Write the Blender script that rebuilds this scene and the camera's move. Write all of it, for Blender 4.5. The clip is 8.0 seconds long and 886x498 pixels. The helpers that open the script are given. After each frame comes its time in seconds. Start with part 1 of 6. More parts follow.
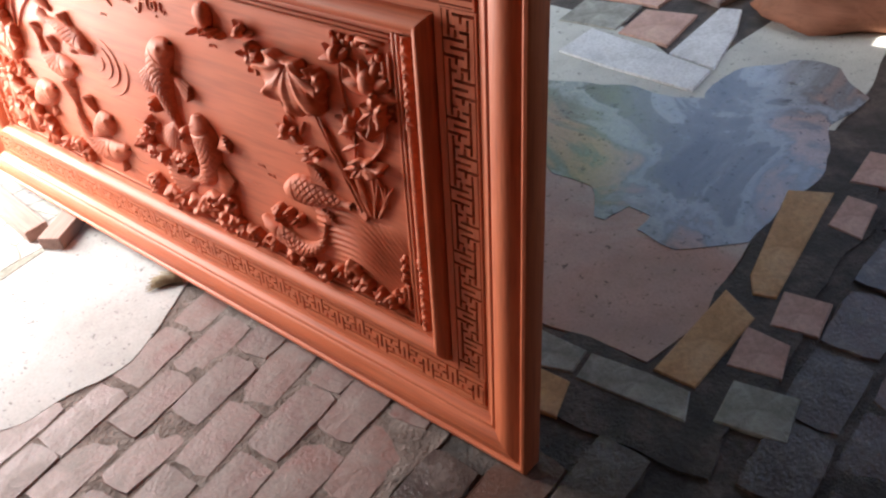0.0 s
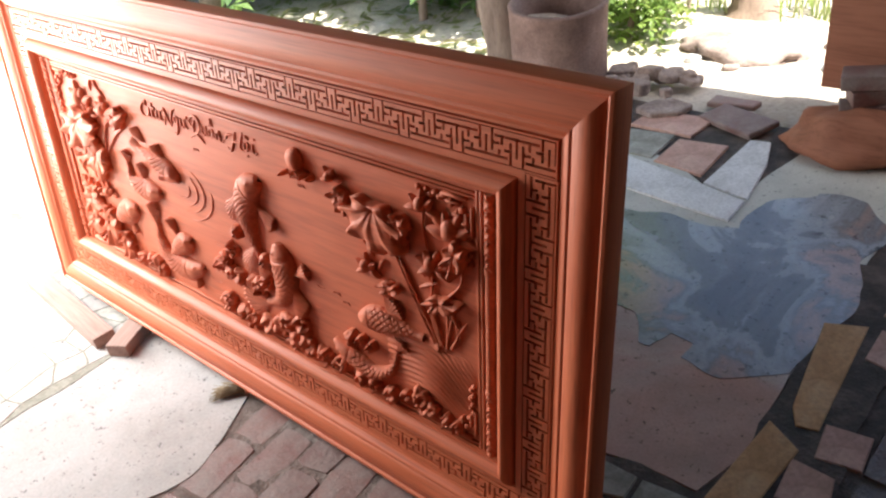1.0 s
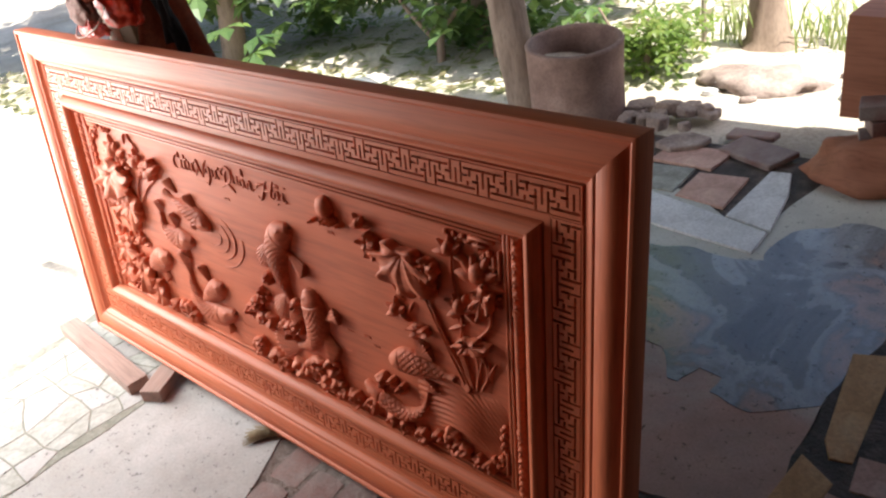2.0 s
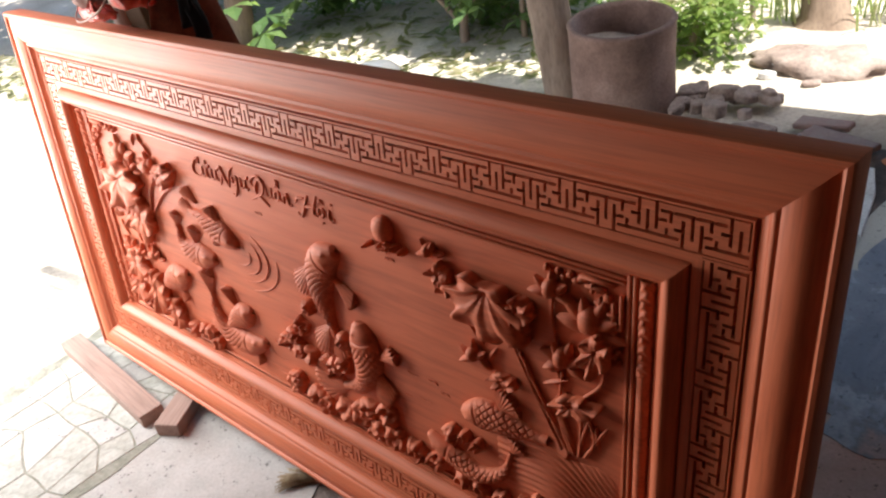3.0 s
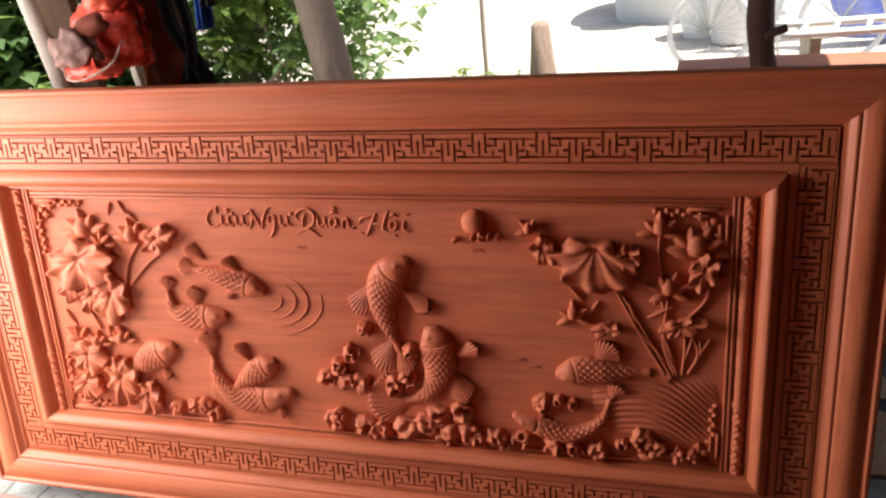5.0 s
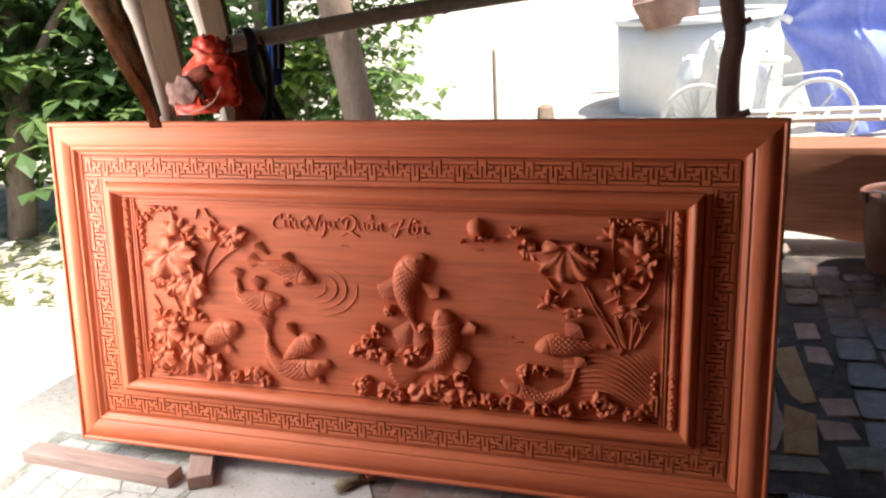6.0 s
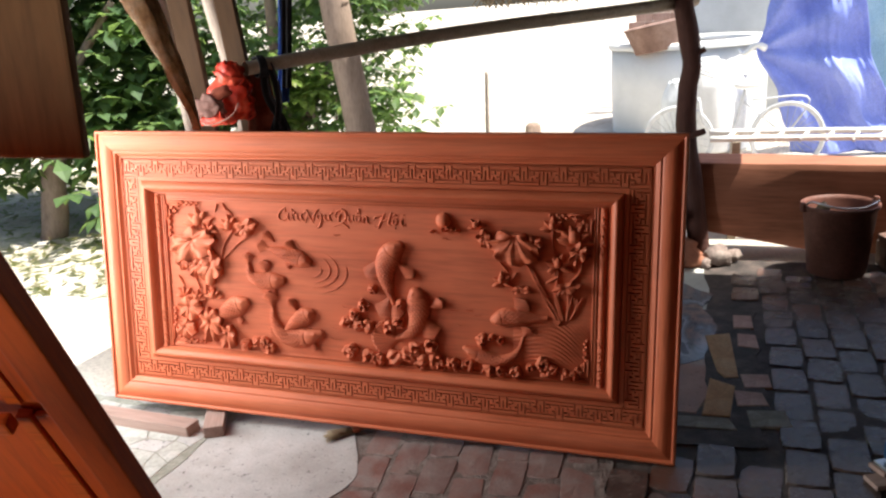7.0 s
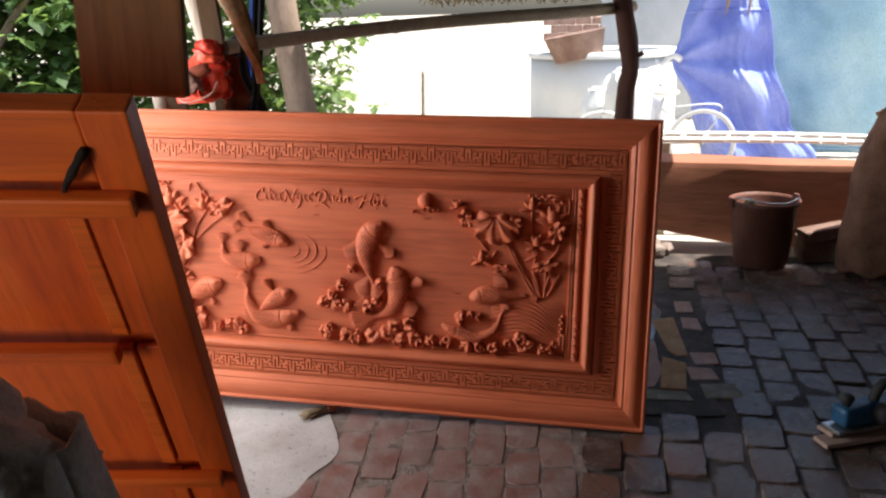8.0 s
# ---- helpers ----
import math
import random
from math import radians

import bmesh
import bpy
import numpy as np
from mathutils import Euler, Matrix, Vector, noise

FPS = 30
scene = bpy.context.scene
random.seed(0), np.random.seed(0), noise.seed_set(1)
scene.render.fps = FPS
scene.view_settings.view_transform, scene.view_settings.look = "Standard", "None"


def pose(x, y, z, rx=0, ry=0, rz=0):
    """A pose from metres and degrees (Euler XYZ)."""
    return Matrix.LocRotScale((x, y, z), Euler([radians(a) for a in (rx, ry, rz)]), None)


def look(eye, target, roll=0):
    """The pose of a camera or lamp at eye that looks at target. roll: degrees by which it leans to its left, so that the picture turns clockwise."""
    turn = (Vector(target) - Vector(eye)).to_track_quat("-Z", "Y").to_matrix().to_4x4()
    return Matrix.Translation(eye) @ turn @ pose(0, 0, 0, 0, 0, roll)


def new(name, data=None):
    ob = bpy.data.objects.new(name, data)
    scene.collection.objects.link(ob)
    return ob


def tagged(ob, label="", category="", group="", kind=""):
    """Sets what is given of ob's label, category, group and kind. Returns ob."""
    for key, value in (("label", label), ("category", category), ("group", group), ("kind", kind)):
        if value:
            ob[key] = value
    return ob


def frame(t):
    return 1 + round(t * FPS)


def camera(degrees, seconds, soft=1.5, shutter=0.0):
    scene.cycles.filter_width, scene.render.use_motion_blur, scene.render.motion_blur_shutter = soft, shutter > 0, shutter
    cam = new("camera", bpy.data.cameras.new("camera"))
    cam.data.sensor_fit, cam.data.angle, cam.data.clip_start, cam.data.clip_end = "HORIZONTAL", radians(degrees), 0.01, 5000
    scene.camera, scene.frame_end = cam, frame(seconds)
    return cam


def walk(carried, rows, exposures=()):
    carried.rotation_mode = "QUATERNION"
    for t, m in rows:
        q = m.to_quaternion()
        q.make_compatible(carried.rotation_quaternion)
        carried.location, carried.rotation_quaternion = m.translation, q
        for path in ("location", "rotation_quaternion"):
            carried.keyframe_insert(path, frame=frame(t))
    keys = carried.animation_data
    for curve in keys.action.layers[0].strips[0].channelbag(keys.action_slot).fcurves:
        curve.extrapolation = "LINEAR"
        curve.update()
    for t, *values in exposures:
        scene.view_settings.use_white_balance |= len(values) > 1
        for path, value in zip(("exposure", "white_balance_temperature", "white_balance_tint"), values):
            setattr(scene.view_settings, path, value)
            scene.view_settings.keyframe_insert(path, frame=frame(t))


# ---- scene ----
# The carved panel leans back a little; PANEL is its own frame: x along it, z up its face, y into its thickness.
PANEL = pose(0, 0, 0.0102, -7.23, 1.69, 0)
cam = camera(56.9, 8.0, soft=2.3)
PATH = [
    (0, (2.809, -0.709, 1.356), (1.683, 0.383, 0.114), -11.1),
    (0.5, (2.802, -0.776, 1.424), (1.663, 0.323, 0.201), -10.1),
    (1, (2.775, -0.809, 1.515), (1.562, 0.379, 0.458), -9.4),
    (1.5, (2.794, -0.835, 1.579), (1.53, 0.367, 0.599), -11.6),
    (2.8, (2.6, -0.752, 1.492), (1.319, 0.427, 0.509), -11.1),
    (3, (2.44, -0.693, 1.501), (1.182, 0.478, 0.478), -11.9),
    (3.5, (2.245, -0.719, 1.505), (1.043, 0.544, 0.524), -14.1),
    (4, (2.103, -0.993, 1.526), (1.182, 0.543, 0.635), -17.2),
    (4.5, (1.968, -1.108, 1.474), (1.226, 0.526, 0.59), -11.8),
    (5, (1.828, -1.377, 1.431), (1.26, 0.36, 0.617), -7.5),
    (5.2, (1.846, -1.496, 1.398), (1.252, 0.267, 0.664), -6.1),
    (6.3, (2.127, -2.131, 1.429), (1.537, -0.305, 0.862), -4.4),
    (6.5, (2.228, -2.246, 1.418), (1.611, -0.422, 0.879), -2.6),
    (7, (2.268, -2.401, 1.472), (1.645, -0.586, 0.908), -4.4),
    (7.5, (2.143, -2.535, 1.434), (1.631, -0.678, 0.895), -1.8),
    (8, (2.013, -2.581, 1.41), (1.633, -0.697, 0.856), -1.9),
]
walk(cam, [(t, look(eye, target, roll)) for t, eye, target, roll in PATH],
     [(0.0, 2.2), (0.6, 2.15), (1.2, 1.72), (1.7, 1.42), (3.0, 1.28), (4.5, 1.2), (8.0, 1.2)])

# ---- light: high sun, open sky, a shed open to its side and back ----
SUN_WAY = Vector((0.40, 0.03, 0.90)).normalized()
world = bpy.data.worlds.new("sky")
scene.world = world
world.use_nodes = True
wn = world.node_tree
sky = wn.nodes.new("ShaderNodeTexSky")
sky.sky_type, sky.sun_disc = "NISHITA", False
sky.sun_elevation = math.asin(SUN_WAY.z)
sky.sun_rotation = math.atan2(SUN_WAY.x, SUN_WAY.y)
sky.dust_density, sky.altitude = 3.0, 10
wn.links.new(sky.outputs[0], wn.nodes["Background"].inputs[0])
wn.nodes["Background"].inputs[1].default_value = 0.11
sun_data = bpy.data.lights.new("sun", "SUN")
sun_data.energy, sun_data.angle, sun_data.color = 5.0, radians(0.6), (1.0, 0.95, 0.86)
sun = new("sun", sun_data)
sun.matrix_world = look(SUN_WAY * 30, (0, 0, 0))
# fill lamp added at the open side, standing in for low sky and yard light
side_data = bpy.data.lights.new("side_fill_lamp", "AREA")
side_data.shape, side_data.size, side_data.size_y, side_data.energy, side_data.color = "RECTANGLE", 0.7, 1.5, 27, (1.0, 0.97, 0.93)
side = new("side_fill_lamp", side_data)
side.matrix_world = look((-0.50, -0.40, 1.0), (0.7, 0.05, 0.55))
# fill lamp added for the second panel, in a made-up south wall opening
south_fill_data = bpy.data.lights.new("south_fill_lamp", "AREA")
south_fill_data.shape, south_fill_data.size, south_fill_data.size_y, south_fill_data.energy, south_fill_data.color = "RECTANGLE", 1.1, 1.2, 17, (1.0, 0.95, 0.88)
south_fill = new("south_fill_lamp", south_fill_data)
south_fill.matrix_world = look((-0.1, -4.25, 1.0), (0.9, -1.6, 0.85))


# ---- materials ----
def material(name, rough=0.6, metal=0.0, spec=0.5):
    m = bpy.data.materials.new(name)
    m.use_nodes = True
    b = m.node_tree.nodes["Principled BSDF"]
    b.inputs["Roughness"].default_value, b.inputs["Metallic"].default_value = rough, metal
    b.inputs["Specular IOR Level"].default_value = spec
    return m, m.node_tree, b


def node(nt, kind, **values):
    n = nt.nodes.new(kind)
    for k, v in values.items():
        n.inputs[k].default_value = v
    return n


def coords(nt, scale=(1, 1, 1), world_space=False):
    src = nt.nodes.new("ShaderNodeNewGeometry").outputs["Position"] if world_space else nt.nodes.new("ShaderNodeTexCoord").outputs["Object"]
    mp = nt.nodes.new("ShaderNodeMapping")
    mp.inputs["Scale"].default_value = scale
    nt.links.new(src, mp.inputs[0])
    return mp.outputs[0]


def noise_tex(nt, vec, scale, detail=4.0, rough=0.55, distort=0.0):
    n = node(nt, "ShaderNodeTexNoise", Scale=scale, Detail=detail, Roughness=rough, Distortion=distort)
    nt.links.new(vec, n.inputs["Vector"])
    return n.outputs["Fac"]


def ramp(nt, fac, stops):
    r = nt.nodes.new("ShaderNodeValToRGB")
    while len(r.color_ramp.elements) < len(stops):
        r.color_ramp.elements.new(0.5)
    for e, (p, c) in zip(r.color_ramp.elements, stops):
        e.position, e.color = p, (*c, 1) if len(c) == 3 else c
    nt.links.new(fac, r.inputs[0])
    return r.outputs[0]


def mix(nt, fac, a, b, blend="MIX"):
    m = nt.nodes.new("ShaderNodeMix")
    m.data_type, m.blend_type = "RGBA", blend
    for sock, v in ((m.inputs[0], fac), (m.inputs[6], a), (m.inputs[7], b)):
        if isinstance(v, (int, float)):
            sock.default_value = v
        elif isinstance(v, tuple):
            sock.default_value = (*v, 1)
        else:
            nt.links.new(v, sock)
    return m.outputs[2]


def math_node(nt, op, a, b=0.0):
    m = nt.nodes.new("ShaderNodeMath")
    m.operation = op
    for sock, v in ((m.inputs[0], a), (m.inputs[1], b)):
        if isinstance(v, (int, float)):
            sock.default_value = v
        else:
            nt.links.new(v, sock)
    return m.outputs[0]


def bump(nt, b, height, strength=0.3, dist=0.01):
    n = node(nt, "ShaderNodeBump", Strength=strength, Distance=dist)
    nt.links.new(height, n.inputs["Height"])
    nt.links.new(n.outputs[0], b.inputs["Normal"])


def island(nt):
    return nt.nodes.new("ShaderNodeNewGeometry").outputs["Random Per Island"]


def wood(name, dark, mid, light, grain=(1.2, 26, 26), rough=0.42, bumps=0.12, spec=0.5):
    """Planed or weathered timber: long grain streaks, broad colour drift, fine pores."""
    m, nt, b = material(name, rough, spec=spec)
    v = coords(nt, grain)
    streak = noise_tex(nt, v, 1.6, 6, 0.62, 0.6)
    fine = noise_tex(nt, coords(nt, (grain[0] * 3, grain[1] * 5, grain[2] * 5)), 2.0, 3, 0.6)
    drift = noise_tex(nt, coords(nt), 2.3, 3)
    c = ramp(nt, streak, [(0.28, dark), (0.5, mid), (0.72, light)])
    c = mix(nt, ramp(nt, drift, [(0.35, (0, 0, 0)), (0.65, (1, 1, 1))]), c, tuple(0.5 * x + 0.5 * y for x, y in zip(mid, light)))
    pores = ramp(nt, fine, [(0.3, (0.72, 0.72, 0.72)), (0.55, (1, 1, 1))])
    nt.links.new(mix(nt, 0.8, c, pores, "MULTIPLY"), b.inputs["Base Color"])
    nt.links.new(ramp(nt, drift, [(0.3, (rough - 0.07,) * 3), (0.7, (rough + 0.1,) * 3)]), b.inputs["Roughness"])
    bump(nt, b, streak, bumps, 0.004)
    return m


def mottled(name, a, c, d, scale=3.0, rough=0.85, bumps=0.4, fine=60.0, metal=0.0, dist=0.01, world_space=False):
    """Stone, cement, earth, cloth: three colours in broad patches, with fine grit."""
    m, nt, b = material(name, rough, metal, 0.3)
    v = coords(nt, world_space=world_space)
    broad = noise_tex(nt, v, scale, 6, 0.62)
    grit = noise_tex(nt, v, fine, 4, 0.7)
    col = ramp(nt, broad, [(0.3, a), (0.5, c), (0.7, d)])
    col = mix(nt, 0.55, col, ramp(nt, grit, [(0.3, (0.45,) * 3), (0.6, (1, 1, 1))]), "MULTIPLY")
    nt.links.new(col, b.inputs["Base Color"])
    bump(nt, b, math_node(nt, "ADD", math_node(nt, "MULTIPLY", broad, 1.2), grit), bumps, dist)
    return m


RED = ((0.34, 0.068, 0.026), (0.54, 0.128, 0.052), (0.67, 0.196, 0.086))
wood_x = wood("rosewood_along", *RED, grain=(1.0, 24, 24), rough=0.47, spec=0.4)
wood_z = wood("rosewood_upright", *RED, grain=(24, 24, 1.0), rough=0.47, spec=0.4)
wood_carved = wood("rosewood_carved", (0.38, 0.084, 0.037), (0.54, 0.128, 0.055), (0.65, 0.182, 0.084), grain=(1.4, 16, 16), rough=0.6, spec=0.32)
wood_board = wood("rosewood_board", (0.36, 0.080, 0.037), (0.52, 0.126, 0.056), (0.63, 0.178, 0.084), grain=(0.9, 12, 9), rough=0.6, spec=0.32)
ply_red = wood("stained_plank", (0.34, 0.038, 0.004), (0.60, 0.086, 0.009), (0.72, 0.140, 0.018), grain=(14, 14, 1.0), rough=0.4)
ply_rail = wood("stained_rail", (0.38, 0.048, 0.004), (0.64, 0.104, 0.010), (0.75, 0.160, 0.020), grain=(1.0, 14, 14), rough=0.4)
old_timber = wood("old_timber", (0.18, 0.070, 0.040), (0.30, 0.118, 0.068), (0.42, 0.18, 0.11), grain=(1.0, 9, 9), rough=0.7, bumps=0.4, spec=0.25)
dark_post = wood("dark_bark_post", (0.05, 0.022, 0.018), (0.085, 0.04, 0.032), (0.13, 0.06, 0.05), grain=(14, 14, 1.5), rough=0.75, bumps=0.6, spec=0.2)
grey_post = wood("weathered_pole", (0.22, 0.18, 0.15), (0.38, 0.32, 0.27), (0.5, 0.43, 0.36), grain=(16, 16, 1.0), rough=0.8, bumps=0.4, spec=0.2)
brown_board = wood("brown_board", (0.12, 0.06, 0.025), (0.22, 0.11, 0.045), (0.30, 0.16, 0.07), grain=(12, 12, 1.0), rough=0.7, bumps=0.3, spec=0.25)
bark = wood("bark", (0.12, 0.085, 0.065), (0.25, 0.185, 0.145), (0.36, 0.28, 0.22), grain=(10, 10, 2.0), rough=0.9, bumps=0.9, spec=0.1)
bamboo_mat = wood("bamboo", (0.2, 0.165, 0.12), (0.33, 0.28, 0.21), (0.45, 0.39, 0.3), grain=(2, 12, 12), rough=0.6)
plank_mat = wood("rough_plank", (0.20, 0.13, 0.11), (0.33, 0.23, 0.195), (0.42, 0.31, 0.27), grain=(1.2, 14, 14), rough=0.85, bumps=0.4, spec=0.2)
earth = mottled("yard_earth", (0.40, 0.345, 0.28), (0.55, 0.495, 0.42), (0.66, 0.61, 0.54), 1.4, 0.95, 0.6, 45, dist=0.02, world_space=True)
umber_board = wood("umber_board", (0.030, 0.015, 0.007), (0.055, 0.029, 0.014), (0.082, 0.045, 0.022), grain=(12, 12, 1.0), rough=0.8, bumps=0.3, spec=0.2)
# near-black so the unseen walls throw little light on the panel
blocker_board = wood("light_absorbing_boards", (0.025, 0.015, 0.01), (0.045, 0.028, 0.018), (0.07, 0.045, 0.03), grain=(12, 12, 1.0), rough=0.85, bumps=0.3, spec=0.2)
damp_mortar = mottled("damp_dark_mortar", (0.035, 0.03, 0.028), (0.075, 0.062, 0.056), (0.18, 0.135, 0.115), 9, 0.7, 0.7, 80, world_space=True)
mortar = mottled("joint_sand", (0.12, 0.092, 0.08), (0.21, 0.165, 0.145), (0.30, 0.25, 0.225), 14, 0.95, 0.9, 70, world_space=True)
white_paint = mottled("pale_plaster", (0.74, 0.74, 0.72), (0.82, 0.82, 0.80), (0.88, 0.88, 0.86), 2, 0.9, 0.1, 260)
grey_wall = mottled("grey_render", (0.42, 0.44, 0.45), (0.52, 0.54, 0.56), (0.60, 0.62, 0.64), 1.5, 0.9, 0.15, 220)
clay = mottled("fired_clay", (0.15, 0.09, 0.07), (0.26, 0.165, 0.135), (0.36, 0.25, 0.21), 4, 0.85, 0.35, 80)
stone = mottled("rubble_stone", (0.20, 0.15, 0.13), (0.32, 0.25, 0.22), (0.44, 0.37, 0.33), 7, 0.95, 0.7, 60)
pale_slab = mottled("pale_stone_slab", (0.52, 0.53, 0.54), (0.67, 0.68, 0.69), (0.76, 0.77, 0.78), 6, 0.75, 0.25, 90)
yellow_slab = mottled("ochre_tile", (0.40, 0.22, 0.10), (0.55, 0.33, 0.17), (0.62, 0.42, 0.25), 6, 0.8, 0.3, 70)
pink_slab = mottled("pink_tile", (0.4, 0.23, 0.18), (0.52, 0.32, 0.26), (0.6, 0.4, 0.33), 6, 0.6, 0.25, 70)
greenish_slab = mottled("greenish_stone", (0.20, 0.20, 0.175), (0.30, 0.30, 0.265), (0.42, 0.42, 0.38), 12, 0.85, 0.4, 70)
moss_joint = mottled("mossy_joint_dirt", (0.20, 0.205, 0.165), (0.29, 0.29, 0.245), (0.38, 0.375, 0.33), 14, 0.95, 0.5, 70)
greenish_paving = mottled("mossy_paving", (0.36, 0.36, 0.315), (0.45, 0.45, 0.415), (0.52, 0.515, 0.485), 14, 0.9, 0.4, 70)
bucket_mat = mottled("brown_rubber", (0.12, 0.048, 0.034), (0.17, 0.070, 0.050), (0.24, 0.105, 0.08), 5, 0.6, 0.15, 60)
sack_white = mottled("woven_white_plastic", (0.70, 0.73, 0.74), (0.82, 0.85, 0.86), (0.88, 0.90, 0.90), 6, 0.55, 0.3, 120)
sack_brown = mottled("brown_sack", (0.20, 0.10, 0.065), (0.34, 0.18, 0.12), (0.46, 0.27, 0.18), 6, 0.9, 0.4, 130)
tarp_blue = mottled("blue_tarpaulin", (0.18, 0.24, 0.66), (0.26, 0.33, 0.80), (0.38, 0.45, 0.86), 2, 0.5, 0.15, 90)
tarp_teal = mottled("teal_tarpaulin", (0.26, 0.45, 0.57), (0.34, 0.55, 0.67), (0.44, 0.64, 0.74), 2, 0.55, 0.15, 90)
red_bag = mottled("red_plastic", (0.50, 0.03, 0.015), (0.72, 0.06, 0.03), (0.80, 0.16, 0.08), 14, 0.35, 0.2, 60)
pink_clay = mottled("dusty_pink_tin", (0.15, 0.068, 0.054), (0.26, 0.140, 0.115), (0.36, 0.225, 0.19), 14, 0.8, 0.2, 60)
rust_cloth = mottled("rust_red_cloth", (0.13, 0.028, 0.014), (0.22, 0.05, 0.025), (0.32, 0.085, 0.045), 6, 0.9, 0.3, 120)
black_cloth = mottled("black_cloth", (0.008, 0.008, 0.01), (0.015, 0.015, 0.018), (0.03, 0.03, 0.035), 9, 0.9, 0.2, 120)
blue_cloth = mottled("blue_cloth", (0.02, 0.05, 0.22), (0.03, 0.09, 0.36), (0.06, 0.14, 0.45), 9, 0.85, 0.2, 120)
patterned_rag = mottled("faded_patterned_rag", (0.36, 0.18, 0.085), (0.66, 0.45, 0.25), (0.78, 0.64, 0.45), 26, 0.95, 0.4, 120)
steel = mottled("dull_steel", (0.3, 0.31, 0.32), (0.45, 0.46, 0.47), (0.6, 0.6, 0.6), 9, 0.35, 0.05, 80, metal=0.9)
pale_metal = mottled("pale_painted_metal", (0.55, 0.57, 0.58), (0.66, 0.68, 0.69), (0.75, 0.76, 0.77), 9, 0.45, 0.05, 80)
rubber = mottled("black_rubber", (0.015, 0.015, 0.015), (0.03, 0.03, 0.03), (0.05, 0.05, 0.05), 9, 0.7, 0.1, 80)
tool_blue = mottled("blue_tool_plastic", (0.012, 0.05, 0.11), (0.02, 0.08, 0.17), (0.03, 0.11, 0.22), 12, 0.4, 0.05, 80)
thatch_mat = mottled("dry_thatch", (0.18, 0.13, 0.08), (0.32, 0.25, 0.16), (0.45, 0.37, 0.26), 16, 0.95, 0.5, 80)
# near-black so the unseen roof bounces little light down
roof_mat = mottled("light_blocking_roof", (0.035, 0.028, 0.024), (0.06, 0.05, 0.043), (0.09, 0.078, 0.068), 2, 0.9, 0.3, 40)
dark_gap = mottled("charred_hole", (0.01, 0.008, 0.006), (0.02, 0.012, 0.01), (0.03, 0.02, 0.015), 20, 0.9, 0.2)


def brick_material(name, colours, dust, dust_amount, gloss=0.45):
    m, nt, b = material(name, 0.85, spec=0.5)
    r = nt.nodes.new("ShaderNodeObjectInfo").outputs["Random"]
    v = coords(nt, world_space=True)
    col = ramp(nt, r, [(i / (len(colours) - 1), c) for i, c in enumerate(colours)])
    broad, grit = noise_tex(nt, v, 9, 6, 0.65), noise_tex(nt, v, 110, 4, 0.7)
    worn = ramp(nt, broad, [(0.5 - dust_amount, (1, 1, 1)), (0.66, (0, 0, 0))])
    col = mix(nt, worn, dust, col)
    col = mix(nt, 0.5, col, ramp(nt, grit, [(0.3, (0.5,) * 3), (0.6, (1, 1, 1))]), "MULTIPLY")
    nt.links.new(col, b.inputs["Base Color"])
    nt.links.new(ramp(nt, broad, [(0.35, (gloss,) * 3), (0.65, (gloss + 0.28,) * 3)]), b.inputs["Roughness"])
    bump(nt, b, math_node(nt, "ADD", broad, math_node(nt, "MULTIPLY", grit, 0.6)), 0.5, 0.008)
    return m


brick_red = brick_material("worn_red_brick", [(0.19, 0.088, 0.074), (0.23, 0.105, 0.086), (0.16, 0.080, 0.070), (0.26, 0.125, 0.102), (0.20, 0.105, 0.092)], (0.27, 0.215, 0.195), 0.13)
brick_dark = brick_material("damp_brick", [(0.050, 0.042, 0.040), (0.078, 0.056, 0.048), (0.14, 0.070, 0.051), (0.055, 0.055, 0.059), (0.18, 0.095, 0.068), (0.085, 0.050, 0.039)], (0.14, 0.11, 0.098), 0.06, 0.08)


def cement_material(name, dry, pale, grey=None):
    """Trowelled cement with grey dust drifts, pits and specks; grey: its older, dusty end."""
    m, nt, b = material(name, 0.8, spec=0.4)
    v = coords(nt, world_space=True)
    broad, mid, grit = noise_tex(nt, v, 1.9, 5, 0.6, 0.4), noise_tex(nt, v, 8, 5, 0.6), noise_tex(nt, v, 120, 4, 0.7)
    col = mix(nt, ramp(nt, broad, [(0.38, (0, 0, 0)), (0.62, (1, 1, 1))]), dry, pale)
    if grey:
        sep = nt.nodes.new("ShaderNodeSeparateXYZ")
        nt.links.new(v, sep.inputs[0])
        far = math_node(nt, "ADD", sep.outputs["Y"], math_node(nt, "MULTIPLY", broad, 0.9))
        col = mix(nt, ramp(nt, math_node(nt, "MULTIPLY", far, 0.5), [(0.60, (0, 0, 0)), (0.80, (1, 1, 1))]), col, grey)
    specks = ramp(nt, noise_tex(nt, v, 34, 3, 0.8), [(0.34, (0.2,) * 3), (0.39, (1, 1, 1))])
    col = mix(nt, 0.8, col, specks, "MULTIPLY")
    col = mix(nt, 0.5, col, ramp(nt, mid, [(0.3, (0.62,) * 3), (0.6, (1, 1, 1))]), "MULTIPLY")
    col = mix(nt, 0.4, col, ramp(nt, grit, [(0.3, (0.55,) * 3), (0.6, (1, 1, 1))]), "MULTIPLY")
    rough = ramp(nt, mid, [(0.3, (0.62,) * 3), (0.7, (0.9,) * 3)])
    nt.links.new(col, b.inputs["Base Color"])
    nt.links.new(rough, b.inputs["Roughness"])
    bump(nt, b, math_node(nt, "ADD", mid, math_node(nt, "MULTIPLY", grit, 0.3)), 0.35, 0.006)
    return m


